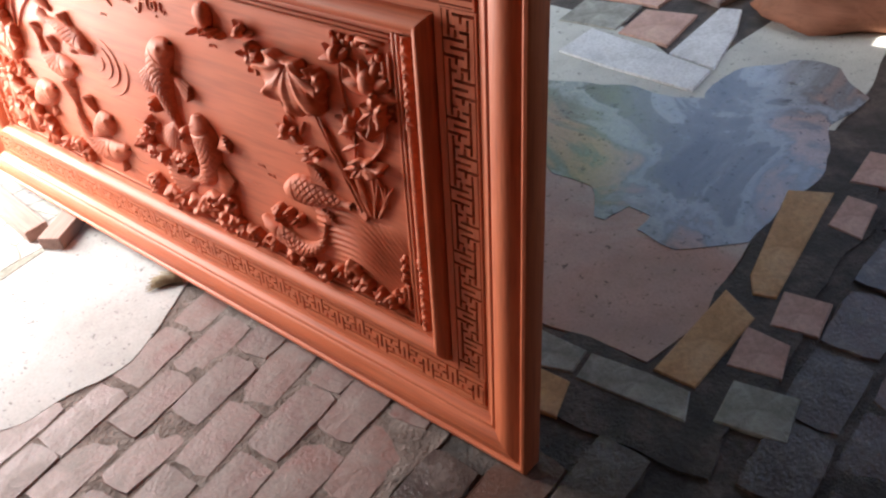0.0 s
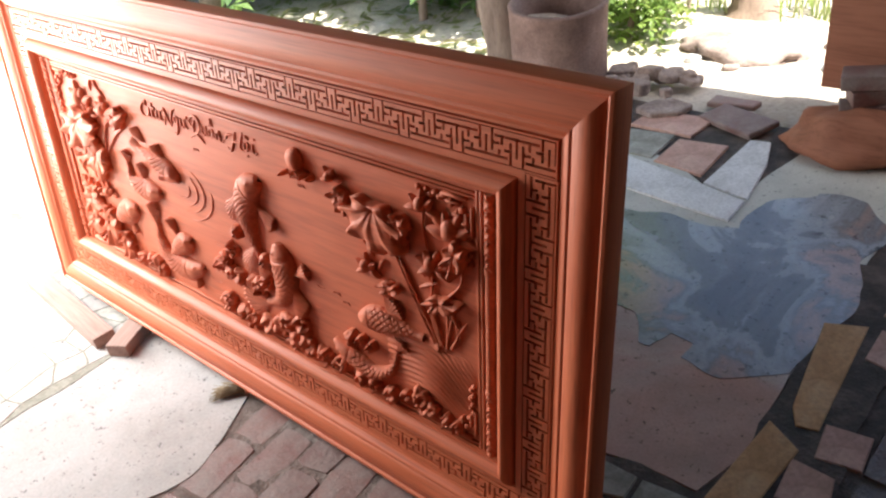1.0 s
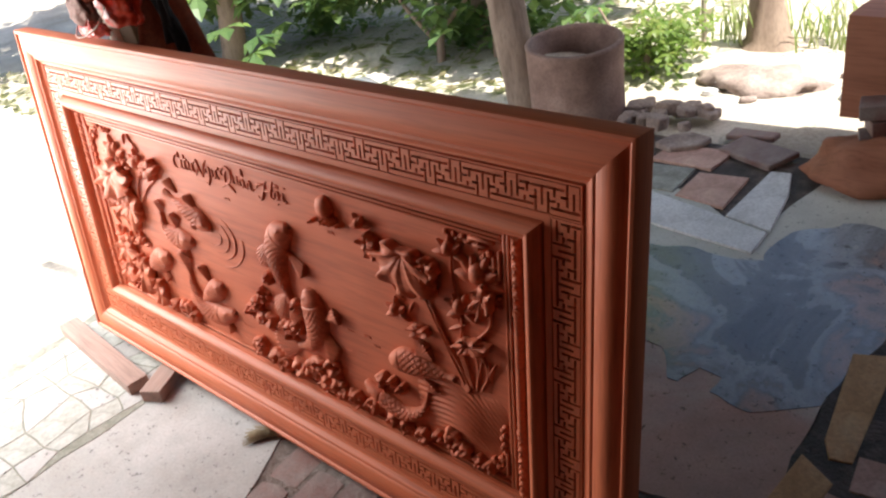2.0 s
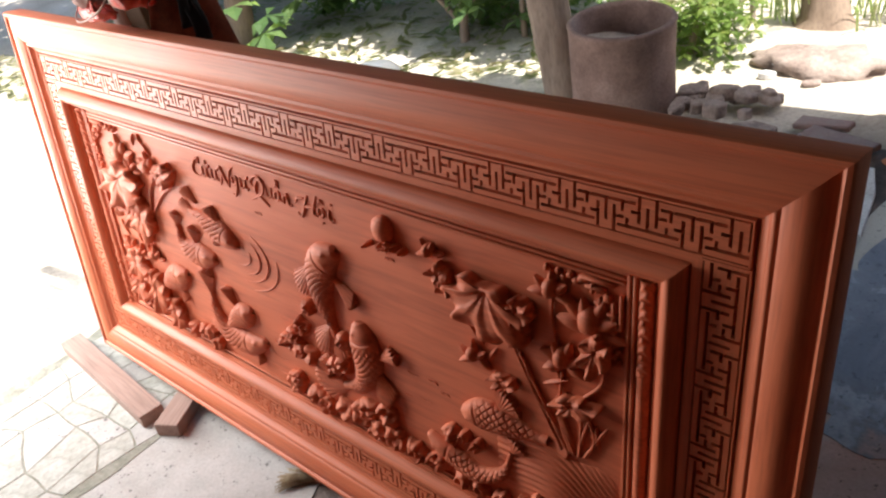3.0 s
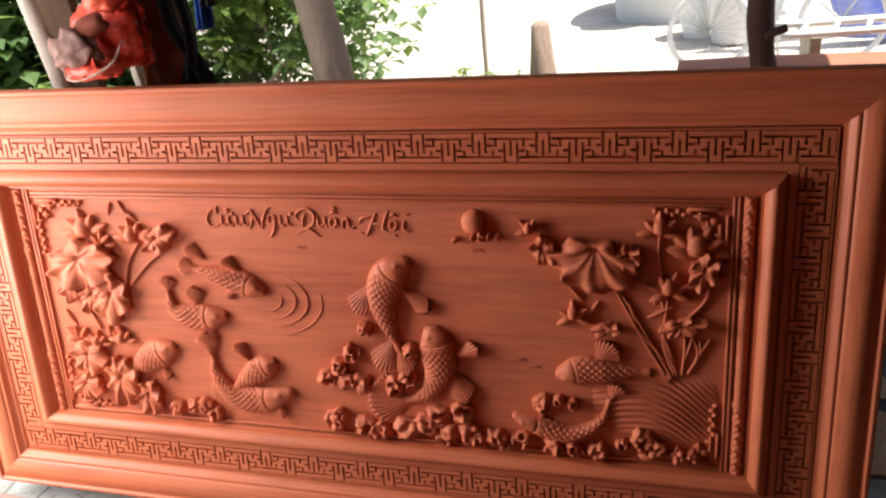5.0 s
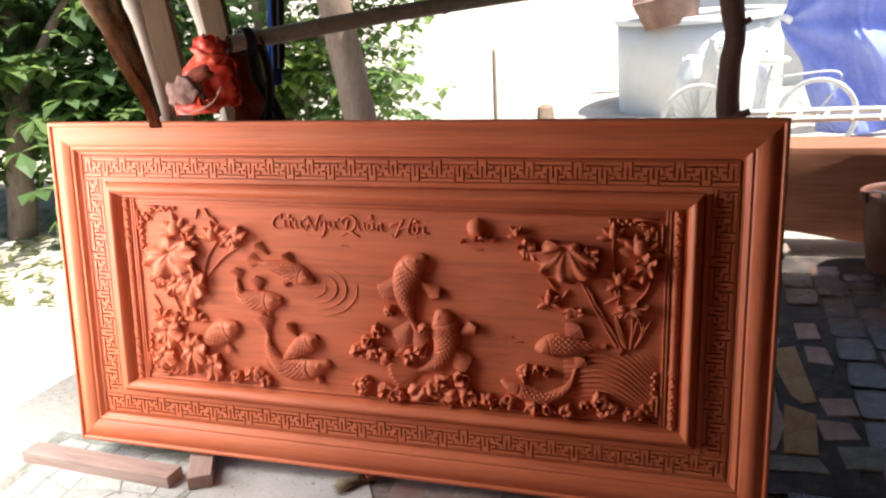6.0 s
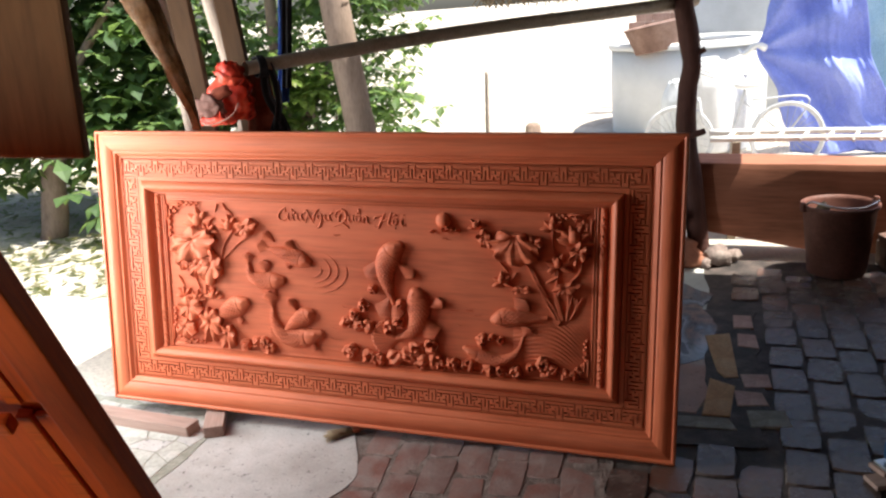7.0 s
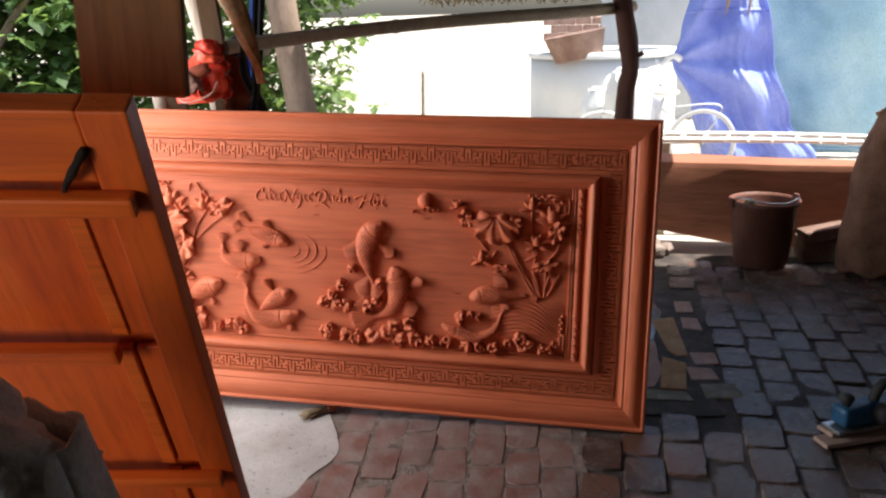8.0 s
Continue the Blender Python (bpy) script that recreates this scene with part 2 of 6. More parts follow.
def damp_material():
    """Wet cement: nearly black rims, dry reddish islands, sky sheen painted in as blue-grey bands."""
    m, nt, b = material("damp_cement", 0.4, spec=0.5)
    v = coords(nt, world_space=True)
    swirl, fine = noise_tex(nt, v, 2.1, 5, 0.58, 0.9), noise_tex(nt, v, 90, 4, 0.7)
    spots = ramp(nt, noise_tex(nt, v, 30, 3, 0.8), [(0.35, (0.15,) * 3), (0.40, (1, 1, 1))])
    # the pale blue-grey stops paint the sky's sheen into the colour
    col = ramp(nt, swirl, [(0.34, (0.10, 0.105, 0.115)), (0.43, (0.16, 0.17, 0.19)), (0.49, (0.33, 0.37, 0.41)), (0.54, (0.20, 0.205, 0.225)), (0.60, (0.40, 0.29, 0.255)), (0.68, (0.19, 0.18, 0.19))])
    col = mix(nt, 0.7, col, spots, "MULTIPLY")
    nt.links.new(mix(nt, 0.5, col, ramp(nt, fine, [(0.3, (0.55,) * 3), (0.6, (1, 1, 1))]), "MULTIPLY"), b.inputs["Base Color"])
    nt.links.new(ramp(nt, swirl, [(0.35, (0.10,) * 3), (0.46, (0.30,) * 3), (0.56, (0.13,) * 3), (0.75, (0.32,) * 3)]), b.inputs["Roughness"])
    bump(nt, b, math_node(nt, "ADD", swirl, math_node(nt, "MULTIPLY", fine, 0.2)), 0.25, 0.006)
    return m


damp = damp_material()
cement_pale = cement_material("pale_cement", (0.40, 0.38, 0.36), (0.52, 0.51, 0.50))
cement_pink = cement_material("reddish_cement", (0.48, 0.30, 0.24), (0.50, 0.36, 0.31), (0.55, 0.555, 0.51))


def leaf_material(name, a, c, d):
    m, nt, b = material(name, 0.45, spec=0.4)
    col = ramp(nt, island(nt), [(0.0, a), (0.55, c), (1.0, d)])
    nt.links.new(mix(nt, 0.4, col, ramp(nt, noise_tex(nt, coords(nt), 30, 3), [(0.3, (0.6,) * 3), (0.7, (1, 1, 1))]), "MULTIPLY"), b.inputs["Base Color"])
    out = nt.nodes["Material Output"]
    tr, add = node(nt, "ShaderNodeBsdfTranslucent", Color=(0.30, 0.44, 0.12, 1)), nt.nodes.new("ShaderNodeMixShader")
    add.inputs[0].default_value = 0.48
    nt.links.new(b.outputs[0], add.inputs[1])
    nt.links.new(tr.outputs[0], add.inputs[2])
    nt.links.new(add.outputs[0], out.inputs[0])
    return m


leaf_green = leaf_material("broad_leaf", (0.06, 0.12, 0.055), (0.10, 0.18, 0.08), (0.16, 0.24, 0.09))
leaf_light = leaf_material("young_leaf", (0.09, 0.16, 0.03), (0.15, 0.22, 0.05), (0.24, 0.26, 0.07))
straw_leaf = leaf_material("dry_grass_blade", (0.26, 0.27, 0.12), (0.36, 0.36, 0.19), (0.46, 0.43, 0.27))
litter_mat = leaf_material("dry_leaf", (0.10, 0.07, 0.045), (0.2, 0.15, 0.1), (0.36, 0.3, 0.22))


# ---- building helpers ----
def mesh_of(bm, mat, smooth=True):
    me = bpy.data.meshes.new("mesh")
    bm.normal_update()
    bm.to_mesh(me)
    bm.free()
    me.materials.append(mat)
    if smooth:
        me.shade_smooth()
    return me


def part(name, bm, mat, parent, label="", smooth=True, m=None):
    ob = new(name, mesh_of(bm, mat, smooth))
    ob.parent = parent
    if m is not None:
        ob.matrix_basis = m
    return tagged(ob, label)


def thing(name, m, label, category, group="", kind=""):
    ob = new(name)
    ob.matrix_basis = m
    return tagged(ob, label, category, group, kind)


def solid(name, bm, mat, m, label, category, group="", kind="", smooth=True):
    ob = new(name, mesh_of(bm, mat, smooth))
    ob.matrix_basis = m
    return tagged(ob, label, category, group, kind)


def faces_grid(bm, rows, close_u=False, close_v=False):
    """Skin a grid of points: rows of equal length."""
    vs = [[bm.verts.new(p) for p in r] for r in rows]
    nu, nv = len(vs), len(vs[0])
    for i in range(nu if close_u else nu - 1):
        for j in range(nv if close_v else nv - 1):
            a, b, c, d = vs[i][j], vs[(i + 1) % nu][j], vs[(i + 1) % nu][(j + 1) % nv], vs[i][(j + 1) % nv]
            bm.faces.new((a, b, c, d))
    return vs


def box(size, at=(0, 0, 0), bevel=0.003, bm=None, m=None, seg=1):
    own = bmesh.new()
    bmesh.ops.create_cube(own, size=1.0, matrix=Matrix.Translation(at) @ Matrix.Diagonal((*size, 1)))
    if bevel:
        bmesh.ops.bevel(own, geom=own.edges[:], offset=bevel, segments=seg, affect="EDGES", profile=0.6)
    if m is not None:
        bmesh.ops.transform(own, matrix=m, verts=own.verts)
    if bm is None:
        return own
    me = bpy.data.meshes.new("tmp")
    own.to_mesh(me)
    own.free()
    bm.from_mesh(me)
    bpy.data.meshes.remove(me)
    return bm


def smooth_line(pts, n):
    """A smooth line of n points through pts (Catmull-Rom)."""
    pts = [Vector(p) for p in pts]
    p = [2 * pts[0] - pts[1], *pts, 2 * pts[-1] - pts[-2]]
    out = []
    for i in range(n):
        f = i / (n - 1) * (len(pts) - 1)
        k = min(int(f), len(pts) - 2)
        u = f - k
        a, b, c, d = p[k : k + 4]
        out.append(0.5 * (2 * b + (c - a) * u + (2 * a - 5 * b + 4 * c - d) * u * u + (3 * b - a - 3 * c + d) * u ** 3))
    return out


def tube(pts, radii, n=24, sides=10, bm=None, rough=0.0, caps=True, seed=0):
    """A round bar along a smooth line; radii blend along it."""
    bm = bm or bmesh.new()
    line = smooth_line(pts, n)
    rows = []
    up = Vector((0, 0, 1)) if abs((line[-1] - line[0]).normalized().z) < 0.8 else Vector((0, 1, 0))
    for i, c in enumerate(line):
        t = (line[min(i + 1, n - 1)] - line[max(i - 1, 0)]).normalized()
        a = t.cross(up).normalized()
        b = a.cross(t)
        f = i / (n - 1) * (len(radii) - 1)
        k = min(int(f), len(radii) - 2) if len(radii) > 1 else 0
        r = radii[k] + (radii[min(k + 1, len(radii) - 1)] - radii[k]) * (f - k)
        ring = []
        for j in range(sides):
            w = 2 * math.pi * j / sides
            q = r * (1 + rough * noise.noise(Vector((math.cos(w) * 1.5 + seed, math.sin(w) * 1.5, i * 0.35))))
            ring.append(c + (a * math.cos(w) + b * math.sin(w)) * q)
        rows.append(ring)
    vs = faces_grid(bm, rows, close_v=True)
    if caps:
        bm.faces.new(vs[0])
        bm.faces.new(vs[-1][::-1])
    bmesh.ops.recalc_face_normals(bm, faces=bm.faces)
    return bm


def lathe(profile, sides=32, bm=None, wobble=0.0, seed=0):
    bm = bm or bmesh.new()
    rows = []
    for k, (r, z) in enumerate(profile):
        rows.append([((r * (1 + wobble * noise.noise(Vector((math.cos(a) * 1.3, math.sin(a) * 1.3, z * 4 + seed))))) * math.cos(a), (r * (1 + wobble * noise.noise(Vector((math.cos(a) * 1.3, math.sin(a) * 1.3, z * 4 + seed))))) * math.sin(a), z) for a in (2 * math.pi * j / sides for j in range(sides))])
    faces_grid(bm, rows, close_v=True)
    bmesh.ops.recalc_face_normals(bm, faces=bm.faces)
    return bm


def lump(size, seed, rough=0.35, rings=10, sides=14, bm=None, at=(0, 0, 0)):
    """An uneven stone or clod, flattened where it lies."""
    bm = bm or bmesh.new()
    rows = []
    for i in range(rings + 1):
        th = math.pi * i / rings
        r = []
        for j in range(sides):
            ph = 2 * math.pi * j / sides
            d = Vector((math.sin(th) * math.cos(ph), math.sin(th) * math.sin(ph), math.cos(th)))
            q = 1 + rough * noise.noise(d * 1.6 + Vector((seed * 3.1, seed, 0))) + 0.4 * rough * noise.noise(d * 4 + Vector((seed, 0, 5)))
            r.append((at[0] + d.x * q * size[0] / 2, at[1] + d.y * q * size[1] / 2, at[2] + max(d.z * q, -0.7) * size[2] / 2))
        rows.append(r)
    faces_grid(bm, rows, close_v=True)
    bmesh.ops.remove_doubles(bm, verts=bm.verts, dist=1e-5)
    bmesh.ops.recalc_face_normals(bm, faces=bm.faces)
    return bm


def sheet(fn, nu, nv, thick=0.004):
    """A thin skin with thickness: fn(u, v) gives the point."""
    bm = bmesh.new()
    faces_grid(bm, [[fn(i / nu, j / nv) for j in range(nv + 1)] for i in range(nu + 1)])
    bm.normal_update()
    if thick:
        bmesh.ops.solidify(bm, geom=bm.faces[:], thickness=thick)
    return bm


def slab_polygon(points, z0, z1):
    bm = bmesh.new()
    top = [bm.verts.new((x, y, z1)) for x, y in points]
    f = bm.faces.new(top)
    bm.normal_update()
    if f.normal.z < 0:
        f.normal_flip()
    ex = bmesh.ops.extrude_face_region(bm, geom=[f])
    for v in ex["geom"]:
        if isinstance(v, bmesh.types.BMVert):
            v.co.z = z0
    bmesh.ops.recalc_face_normals(bm, faces=bm.faces)
    return bm


# ---- ground and shell of the shed ----
def ground_height(x, y):
    """Level floor inside the shed; uneven earth in the yard beyond it."""
    out = min(1.0, max(0.0, max(y - 2.55, -0.9 - x) / 0.6))
    return -0.022 + out * (0.02 + 0.05 * noise.noise(Vector((x * 0.9, y * 0.9, 0))) + 0.018 * noise.noise(Vector((x * 4, y * 4, 2))))


bm = bmesh.new()
near = [(-6 + 0.12 * i) for i in range(109)]
xs = [-900, -200, -60, -20, -10] + near + [10, 20, 60, 200, 900]
ys = [-900, -200, -40, -10] + [-5 + 0.12 * i for i in range(134)] + [14, 20, 60, 200, 900]
faces_grid(bm, [[(x, y, ground_height(x, y)) for y in ys] for x in xs])
bmesh.ops.recalc_face_normals(bm, faces=bm.faces)
solid("ground", bm, earth, Matrix(), "dusty pale earth of the yard", "ground", kind="structure")

floor = tagged(new("floor"), "worn shed floor of bricks, cement and odd slabs", "floor", kind="structure")
bed = slab_polygon([(0.9, -4.4), (4.4, -4.4), (4.4, 2.2), (2.3, 2.25), (0.9, 2.3)], -0.02, -0.006)
part("joint_bed", bed, damp_mortar, floor, smooth=False)
random.seed(4)


def ragged(points, amount=0.02, step=0.05):
    out = []
    for (x0, y0), (x1, y1) in zip(points, points[1:] + points[:1]):
        n = max(1, int(math.hypot(x1 - x0, y1 - y0) / step))
        for i in range(n):
            f = i / n
            x, y = x0 + (x1 - x0) * f, y0 + (y1 - y0) * f
            out.append((x + amount * noise.noise(Vector((x * 6, y * 6, 1))), y + amount * noise.noise(Vector((x * 6, y * 6, 7)))))
    return out


part("joint_sand", slab_polygon(ragged([(1.0, -1.4), (1.98, -1.4), (1.97, 0.1), (1.93, 0.36), (1.0, 0.36)], 0.03), -0.014, -0.0022), mortar, floor, smooth=False)
part("cement_patch", slab_polygon(ragged([(-0.25, -4.4), (1.0, -4.4), (1.03, -0.55), (1.12, -0.32), (1.07, -0.09), (1.09, 0.3), (0.2, 0.34), (-0.18, 0.2)], 0.07, 0.025), -0.02, 0.001), cement_pale, floor, "pale trowelled cement patch", smooth=False)
part("cement_patch", slab_polygon(ragged([(0.2, 0.36), (1.98, 0.385), (2.22, 0.40), (2.265, 0.56), (2.25, 0.86), (2.26, 1.4), (2.24, 2.1), (1.85, 2.2), (1.78, 1.75), (1.62, 1.69), (1.25, 1.9), (0.2, 1.95)], 0.02), -0.02, 0.0), cement_pink, floor, "dull reddish cement", smooth=False)
part("damp_stain", slab_polygon(ragged([(1.2, 1.0), (1.63, 0.92), (1.78, 0.915), (1.86, 0.80), (1.91, 0.80), (1.94, 0.88), (1.99, 0.86), (2.0, 0.77), (2.13, 0.775), (2.25, 0.87), (2.265, 1.13), (2.25, 1.65), (2.14, 1.80), (1.98, 1.81), (1.88, 1.66), (1.84, 1.46), (1.4, 1.40), (1.2, 1.42)], 0.06, 0.015), -0.002, 0.002), damp, floor, "damp stain on the cement with painted blue-grey sheen", smooth=False)

# the roof stands unseen above the view, its edges drawn to steer the light
bm = bmesh.new()
faces_grid(bm, [[(x, y, 1.66 + (2.45 - y) * 0.19 + 0.012 * math.sin(x * 40)) for y in (-4.4, -2.2, -0.4, 0.6, 1.4, 2.05 if x > 2.92 else 2.63)] for x in [0.33 + 0.039 * i for i in range(108)]])
# second sheet, added further west to hold back sky light
faces_grid(bm, [[(x, y, 1.66 + (2.45 - y) * 0.19 + 0.012 * math.sin(x * 40)) for y in (-4.4, -2.6, -0.9)] for x in [-1.035 + 0.039 * i for i in range(46)]])
bm.normal_update()
bmesh.ops.solidify(bm, geom=bm.faces[:], thickness=0.02)
solid("roof", bm, roof_mat, Matrix(), "unseen corrugated shed roof, kept dark and shaped to shade the floor", "roof", kind="structure")
# unseen walls, added to close the blind sides and cut stray light
solid("unseen_wall_west", box((0.12, 3.12, 3.0), (-1.09, -2.90, 1.48), 0.0), blocker_board, Matrix(), "unseen dark wall added on the west to block light", "wall", kind="structure", smooth=False)
solid("unseen_wall_east", box((0.12, 6.6, 3.0), (4.5, -1.1, 1.48), 0.0), blocker_board, Matrix(), "unseen dark wall added on the east to block light", "wall", kind="structure", smooth=False)
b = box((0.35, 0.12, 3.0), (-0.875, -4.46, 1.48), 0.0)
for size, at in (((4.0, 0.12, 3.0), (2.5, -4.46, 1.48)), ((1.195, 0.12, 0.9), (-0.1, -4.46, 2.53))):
    extra = mesh_of(box(size, at, 0.0), blocker_board, False)
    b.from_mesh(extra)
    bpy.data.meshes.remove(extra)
solid("unseen_wall_south", b, blocker_board, Matrix(), "unseen dark wall added behind the view, open at the fill lamp", "wall", kind="structure", smooth=False)


# ---- the carved panel ----
X0, X1, Z0, Z1 = 0.0, 2.17, 0.06, 1.122
panel = thing("carved_panel", PANEL, "large reddish-brown carved wooden relief panel of fish and lotus, leaning upright", "carved panel")


def rails(name, profile, label=""):
    """Four mitred mouldings round the panel. profile: (distance in from the edge, depth y)."""
    for side in ("top", "bottom", "left", "right"):
        rows = []
        for d, y in profile:
            c = {"top": ((X0 + d, y, Z1 - d), (X1 - d, y, Z1 - d)), "bottom": ((X1 - d, y, Z0 + d), (X0 + d, y, Z0 + d)),
                 "left": ((X0 + d, y, Z0 + d), (X0 + d, y, Z1 - d)), "right": ((X1 - d, y, Z1 - d), (X1 - d, y, Z0 + d))}[side]
            rows.append([Vector(c[0]).lerp(Vector(c[1]), k / 24) for k in range(25)])
        b = bmesh.new()
        faces_grid(b, rows)
        b.normal_update()
        if sum(f.normal.y for f in b.faces) > 0:
            bmesh.ops.reverse_faces(b, faces=b.faces)
        ob = part(name, b, wood_z if side in ("left", "right") else wood_x, panel, label)
        ob.data.shade_smooth()
        for e in ob.data.edges:
            e.use_edge_sharp = False
        ob.data.set_sharp_from_angle(angle=radians(38))


def curve(d0, y0, d1, y1, bulge, n=6):
    return [(d0 + (d1 - d0) * i / n, y0 + (y1 - y0) * i / n - bulge * math.sin(math.pi * i / n)) for i in range(n + 1)]


# back board and outer frame: lip, broad swelling, bead, step down to the fret
back = box((X1 - X0 - 0.004, 0.014, Z1 - Z0 - 0.004), ((X0 + X1) / 2, 0.043, (Z0 + Z1) / 2), 0.002)
part("back_board", back, wood_x, panel, smooth=False)
rails("frame_rail", [(0.0, 0.05), (0.0, 0.005), (0.003, 0.001), (0.009, 0.0), (0.0125, 0.002), (0.0145, 0.0065)] + curve(0.0155, 0.0065, 0.073, 0.006, 0.0085, 12)
      + [(0.075, 0.009)] + curve(0.076, 0.009, 0.086, 0.011, 0.0025, 5) + [(0.0875, 0.0135)] + curve(0.088, 0.0135, 0.100, 0.0205, -0.0025, 5) + [(0.102, 0.028), (0.104, 0.0315)])
rails("fret_ground", [(0.104, 0.0315), (0.176, 0.0315)])
rails("inner_moulding", [(0.1718, 0.0315), (0.172, 0.0205), (0.1845, 0.0205), (0.1865, 0.0255), (0.1885, 0.0255), (0.1895, 0.015)] + curve(0.190, 0.0135, 0.2235, 0.012, 0.0135, 12)
      + [(0.2255, 0.0185), (0.2285, 0.0185), (0.2295, 0.0225), (0.2325, 0.0225), (0.2335, 0.0255), (0.2345, 0.0255)])

# fret: one period of the key pattern, cut as grooves into a proud band
NU, NV, PERIOD, BAND = 50, 24, 0.1282, 0.0625
cut = [[False] * NV for _ in range(NU)]


def groove(u0, u1, v0, v1):
    """Cut the cells u0..u1 along the band and v0..v1 across it."""
    for u in range(u0, u1 + 1):
        for v in range(v0, v1 + 1):
            cut[u % NU][v] = True


groove(0, NU - 1, 0, 0)
groove(0, NU - 1, NV - 1, NV - 1)
for u in (0, 10):
    groove(u, u + 1, 0, 15)
    groove(u + 25, u + 26, 8, NV - 1)
groove(5, 6, 6, 19)
groove(30, 31, 4, 17)
groove(13, 48, 4, 5)
groove(38, 73, 18, 19)
groove(12, 16, 9, 10)
groove(21, 24, 13, 14)
groove(18, 19, 6, 10)
groove(16, 17, 14, 17)
groove(37, 41, 13, 14)
groove(46, 49, 9, 10)
groove(40, 41, 6, 10)
groove(43, 44, 14, 17)


def fret(side):
    length = (X1 - X0 if side in ("top", "bottom") else Z1 - Z0) - 2 * 0.108
    n = round(length / PERIOD * NU)
    cell = length / n
    if side in ("left", "right"):
        n0, n1 = round(0.066 / cell), n - round(0.066 / cell)
    else:
        n0, n1 = 0, n
    b = bmesh.new()

    def raised(i, j):
        if not (n0 <= i < n1 and -1 <= j <= NV):
            return False
        if j in (-1, NV):
            return True
        if min(i - n0, n1 - 1 - i) < 1:
            return True
        return not cut[i % NU][j]

    def at(i, j, y):
        u, w = i * cell, 0.108 + BAND * j / NV
        return {"top": (X0 + 0.108 + u, y, Z1 - w), "bottom": (X0 + 0.108 + u, y, Z0 + w),
                "left": (X0 + w, y, Z0 + 0.108 + u), "right": (X1 - w, y, Z0 + 0.108 + u)}[side]

    TOP, LOW, made = 0.0205, 0.0313, {}

    def v(i, j, y):
        k = (i, j, y)
        if k not in made:
            made[k] = b.verts.new(at(i, j, y))
        return made[k]

    for i in range(n0, n1):
        for j in range(-1, NV + 1):
            if raised(i, j):
                b.faces.new((v(i, j, TOP), v(i + 1, j, TOP), v(i + 1, j + 1, TOP), v(i, j + 1, TOP)))
                for (di, dj), (p, q) in (((-1, 0), ((i, j), (i, j + 1))), ((1, 0), ((i + 1, j), (i + 1, j + 1))), ((0, -1), ((i, j), (i + 1, j))), ((0, 1), ((i, j + 1), (i + 1, j + 1)))):
                    if not raised(i + di, j + dj):
                        b.faces.new((v(*p, TOP), v(*q, TOP), v(*q, LOW), v(*p, LOW)))
    bmesh.ops.recalc_face_normals(b, faces=b.faces)
    bmesh.ops.dissolve_limit(b, angle_limit=0.01, verts=b.verts, edges=b.edges)
    part("fret_band", b, wood_z if side in ("left", "right") else wood_x, panel, "carved key-fret border", smooth=False)


for side in ("top", "bottom", "left", "right"):
    fret(side)

# the field: board, side columns, inner fillets
FY = 0.030
fx0, fx1, fz0, fz1 = 0.232, 1.938, 0.292, 0.890


def field_height(x, z):
    return FY + 0.0009 * noise.noise(Vector((x * 5, z * 9, 3))) + 0.0004 * noise.noise(Vector((x * 22, z * 30, 1)))


b = bmesh.new()
faces_grid(b, [[(fx0 + (fx1 - fx0) * i / 150, field_height(fx0 + (fx1 - fx0) * i / 150, fz0 + (fz1 - fz0) * j / 60), fz0 + (fz1 - fz0) * j / 60) for j in range(61)] for i in range(151)])
b.normal_update()
if b.faces[:][0].normal.y > 0:
    bmesh.ops.reverse_faces(b, faces=b.faces)
part("relief_board", b, wood_board, panel)


def column(cx):
    """A slender carved column: twisted leaf work at both ends, plain shaft with small notched bands."""
    b = bmesh.new()
    rows, z0, z1, n = [], 0.294, 0.888, 420
    for i in range(n + 1):
        z = z0 + (z1 - z0) * i / n
        e = min(z - z0, z1 - z)
        ring = []
        for j in range(17):
            a = math.pi * j / 16
            r = 0.0125
            if e < 0.155:
                r += 0.0014 * math.sin(z * 420 + 3.0 * math.cos(a * 2)) * math.sin(a) + 0.0008 * math.sin(z * 210 + a * 4)
            elif abs(((z - z0) / 0.042) % 1 - 0.5) < 0.16:
                r += -0.0016 * (0.5 + 0.5 * math.sin(a * 10 + z * 900))
            if abs(e - 0.158) < 0.005:
                r += 0.002
            ring.append((cx - math.cos(a) * r * 0.95, 0.030 - math.sin(a) * r * 1.05, z))
        rows.append(ring)
    faces_grid(b, rows)
    b.normal_update()
    if sum(f.normal.y for f in b.faces) > 0:
        bmesh.ops.reverse_faces(b, faces=b.faces)
    part("side_column", b, wood_carved, panel, "slender carved column with twisted ends")


column(0.249)
column(1.921)
for cx in (0.268, 0.277, 1.893, 1.902):
    part("fillet", box((0.006, 0.008, 0.592), (cx, 0.027, 0.591), 0.0018, seg=2), wood_z, panel)
for cz in (0.303, 0.879, 0.870):
    part("fillet", box((1.60, 0.007, 0.005), (1.085, 0.0275, cz), 0.0015, seg=2), wood_x, panel)


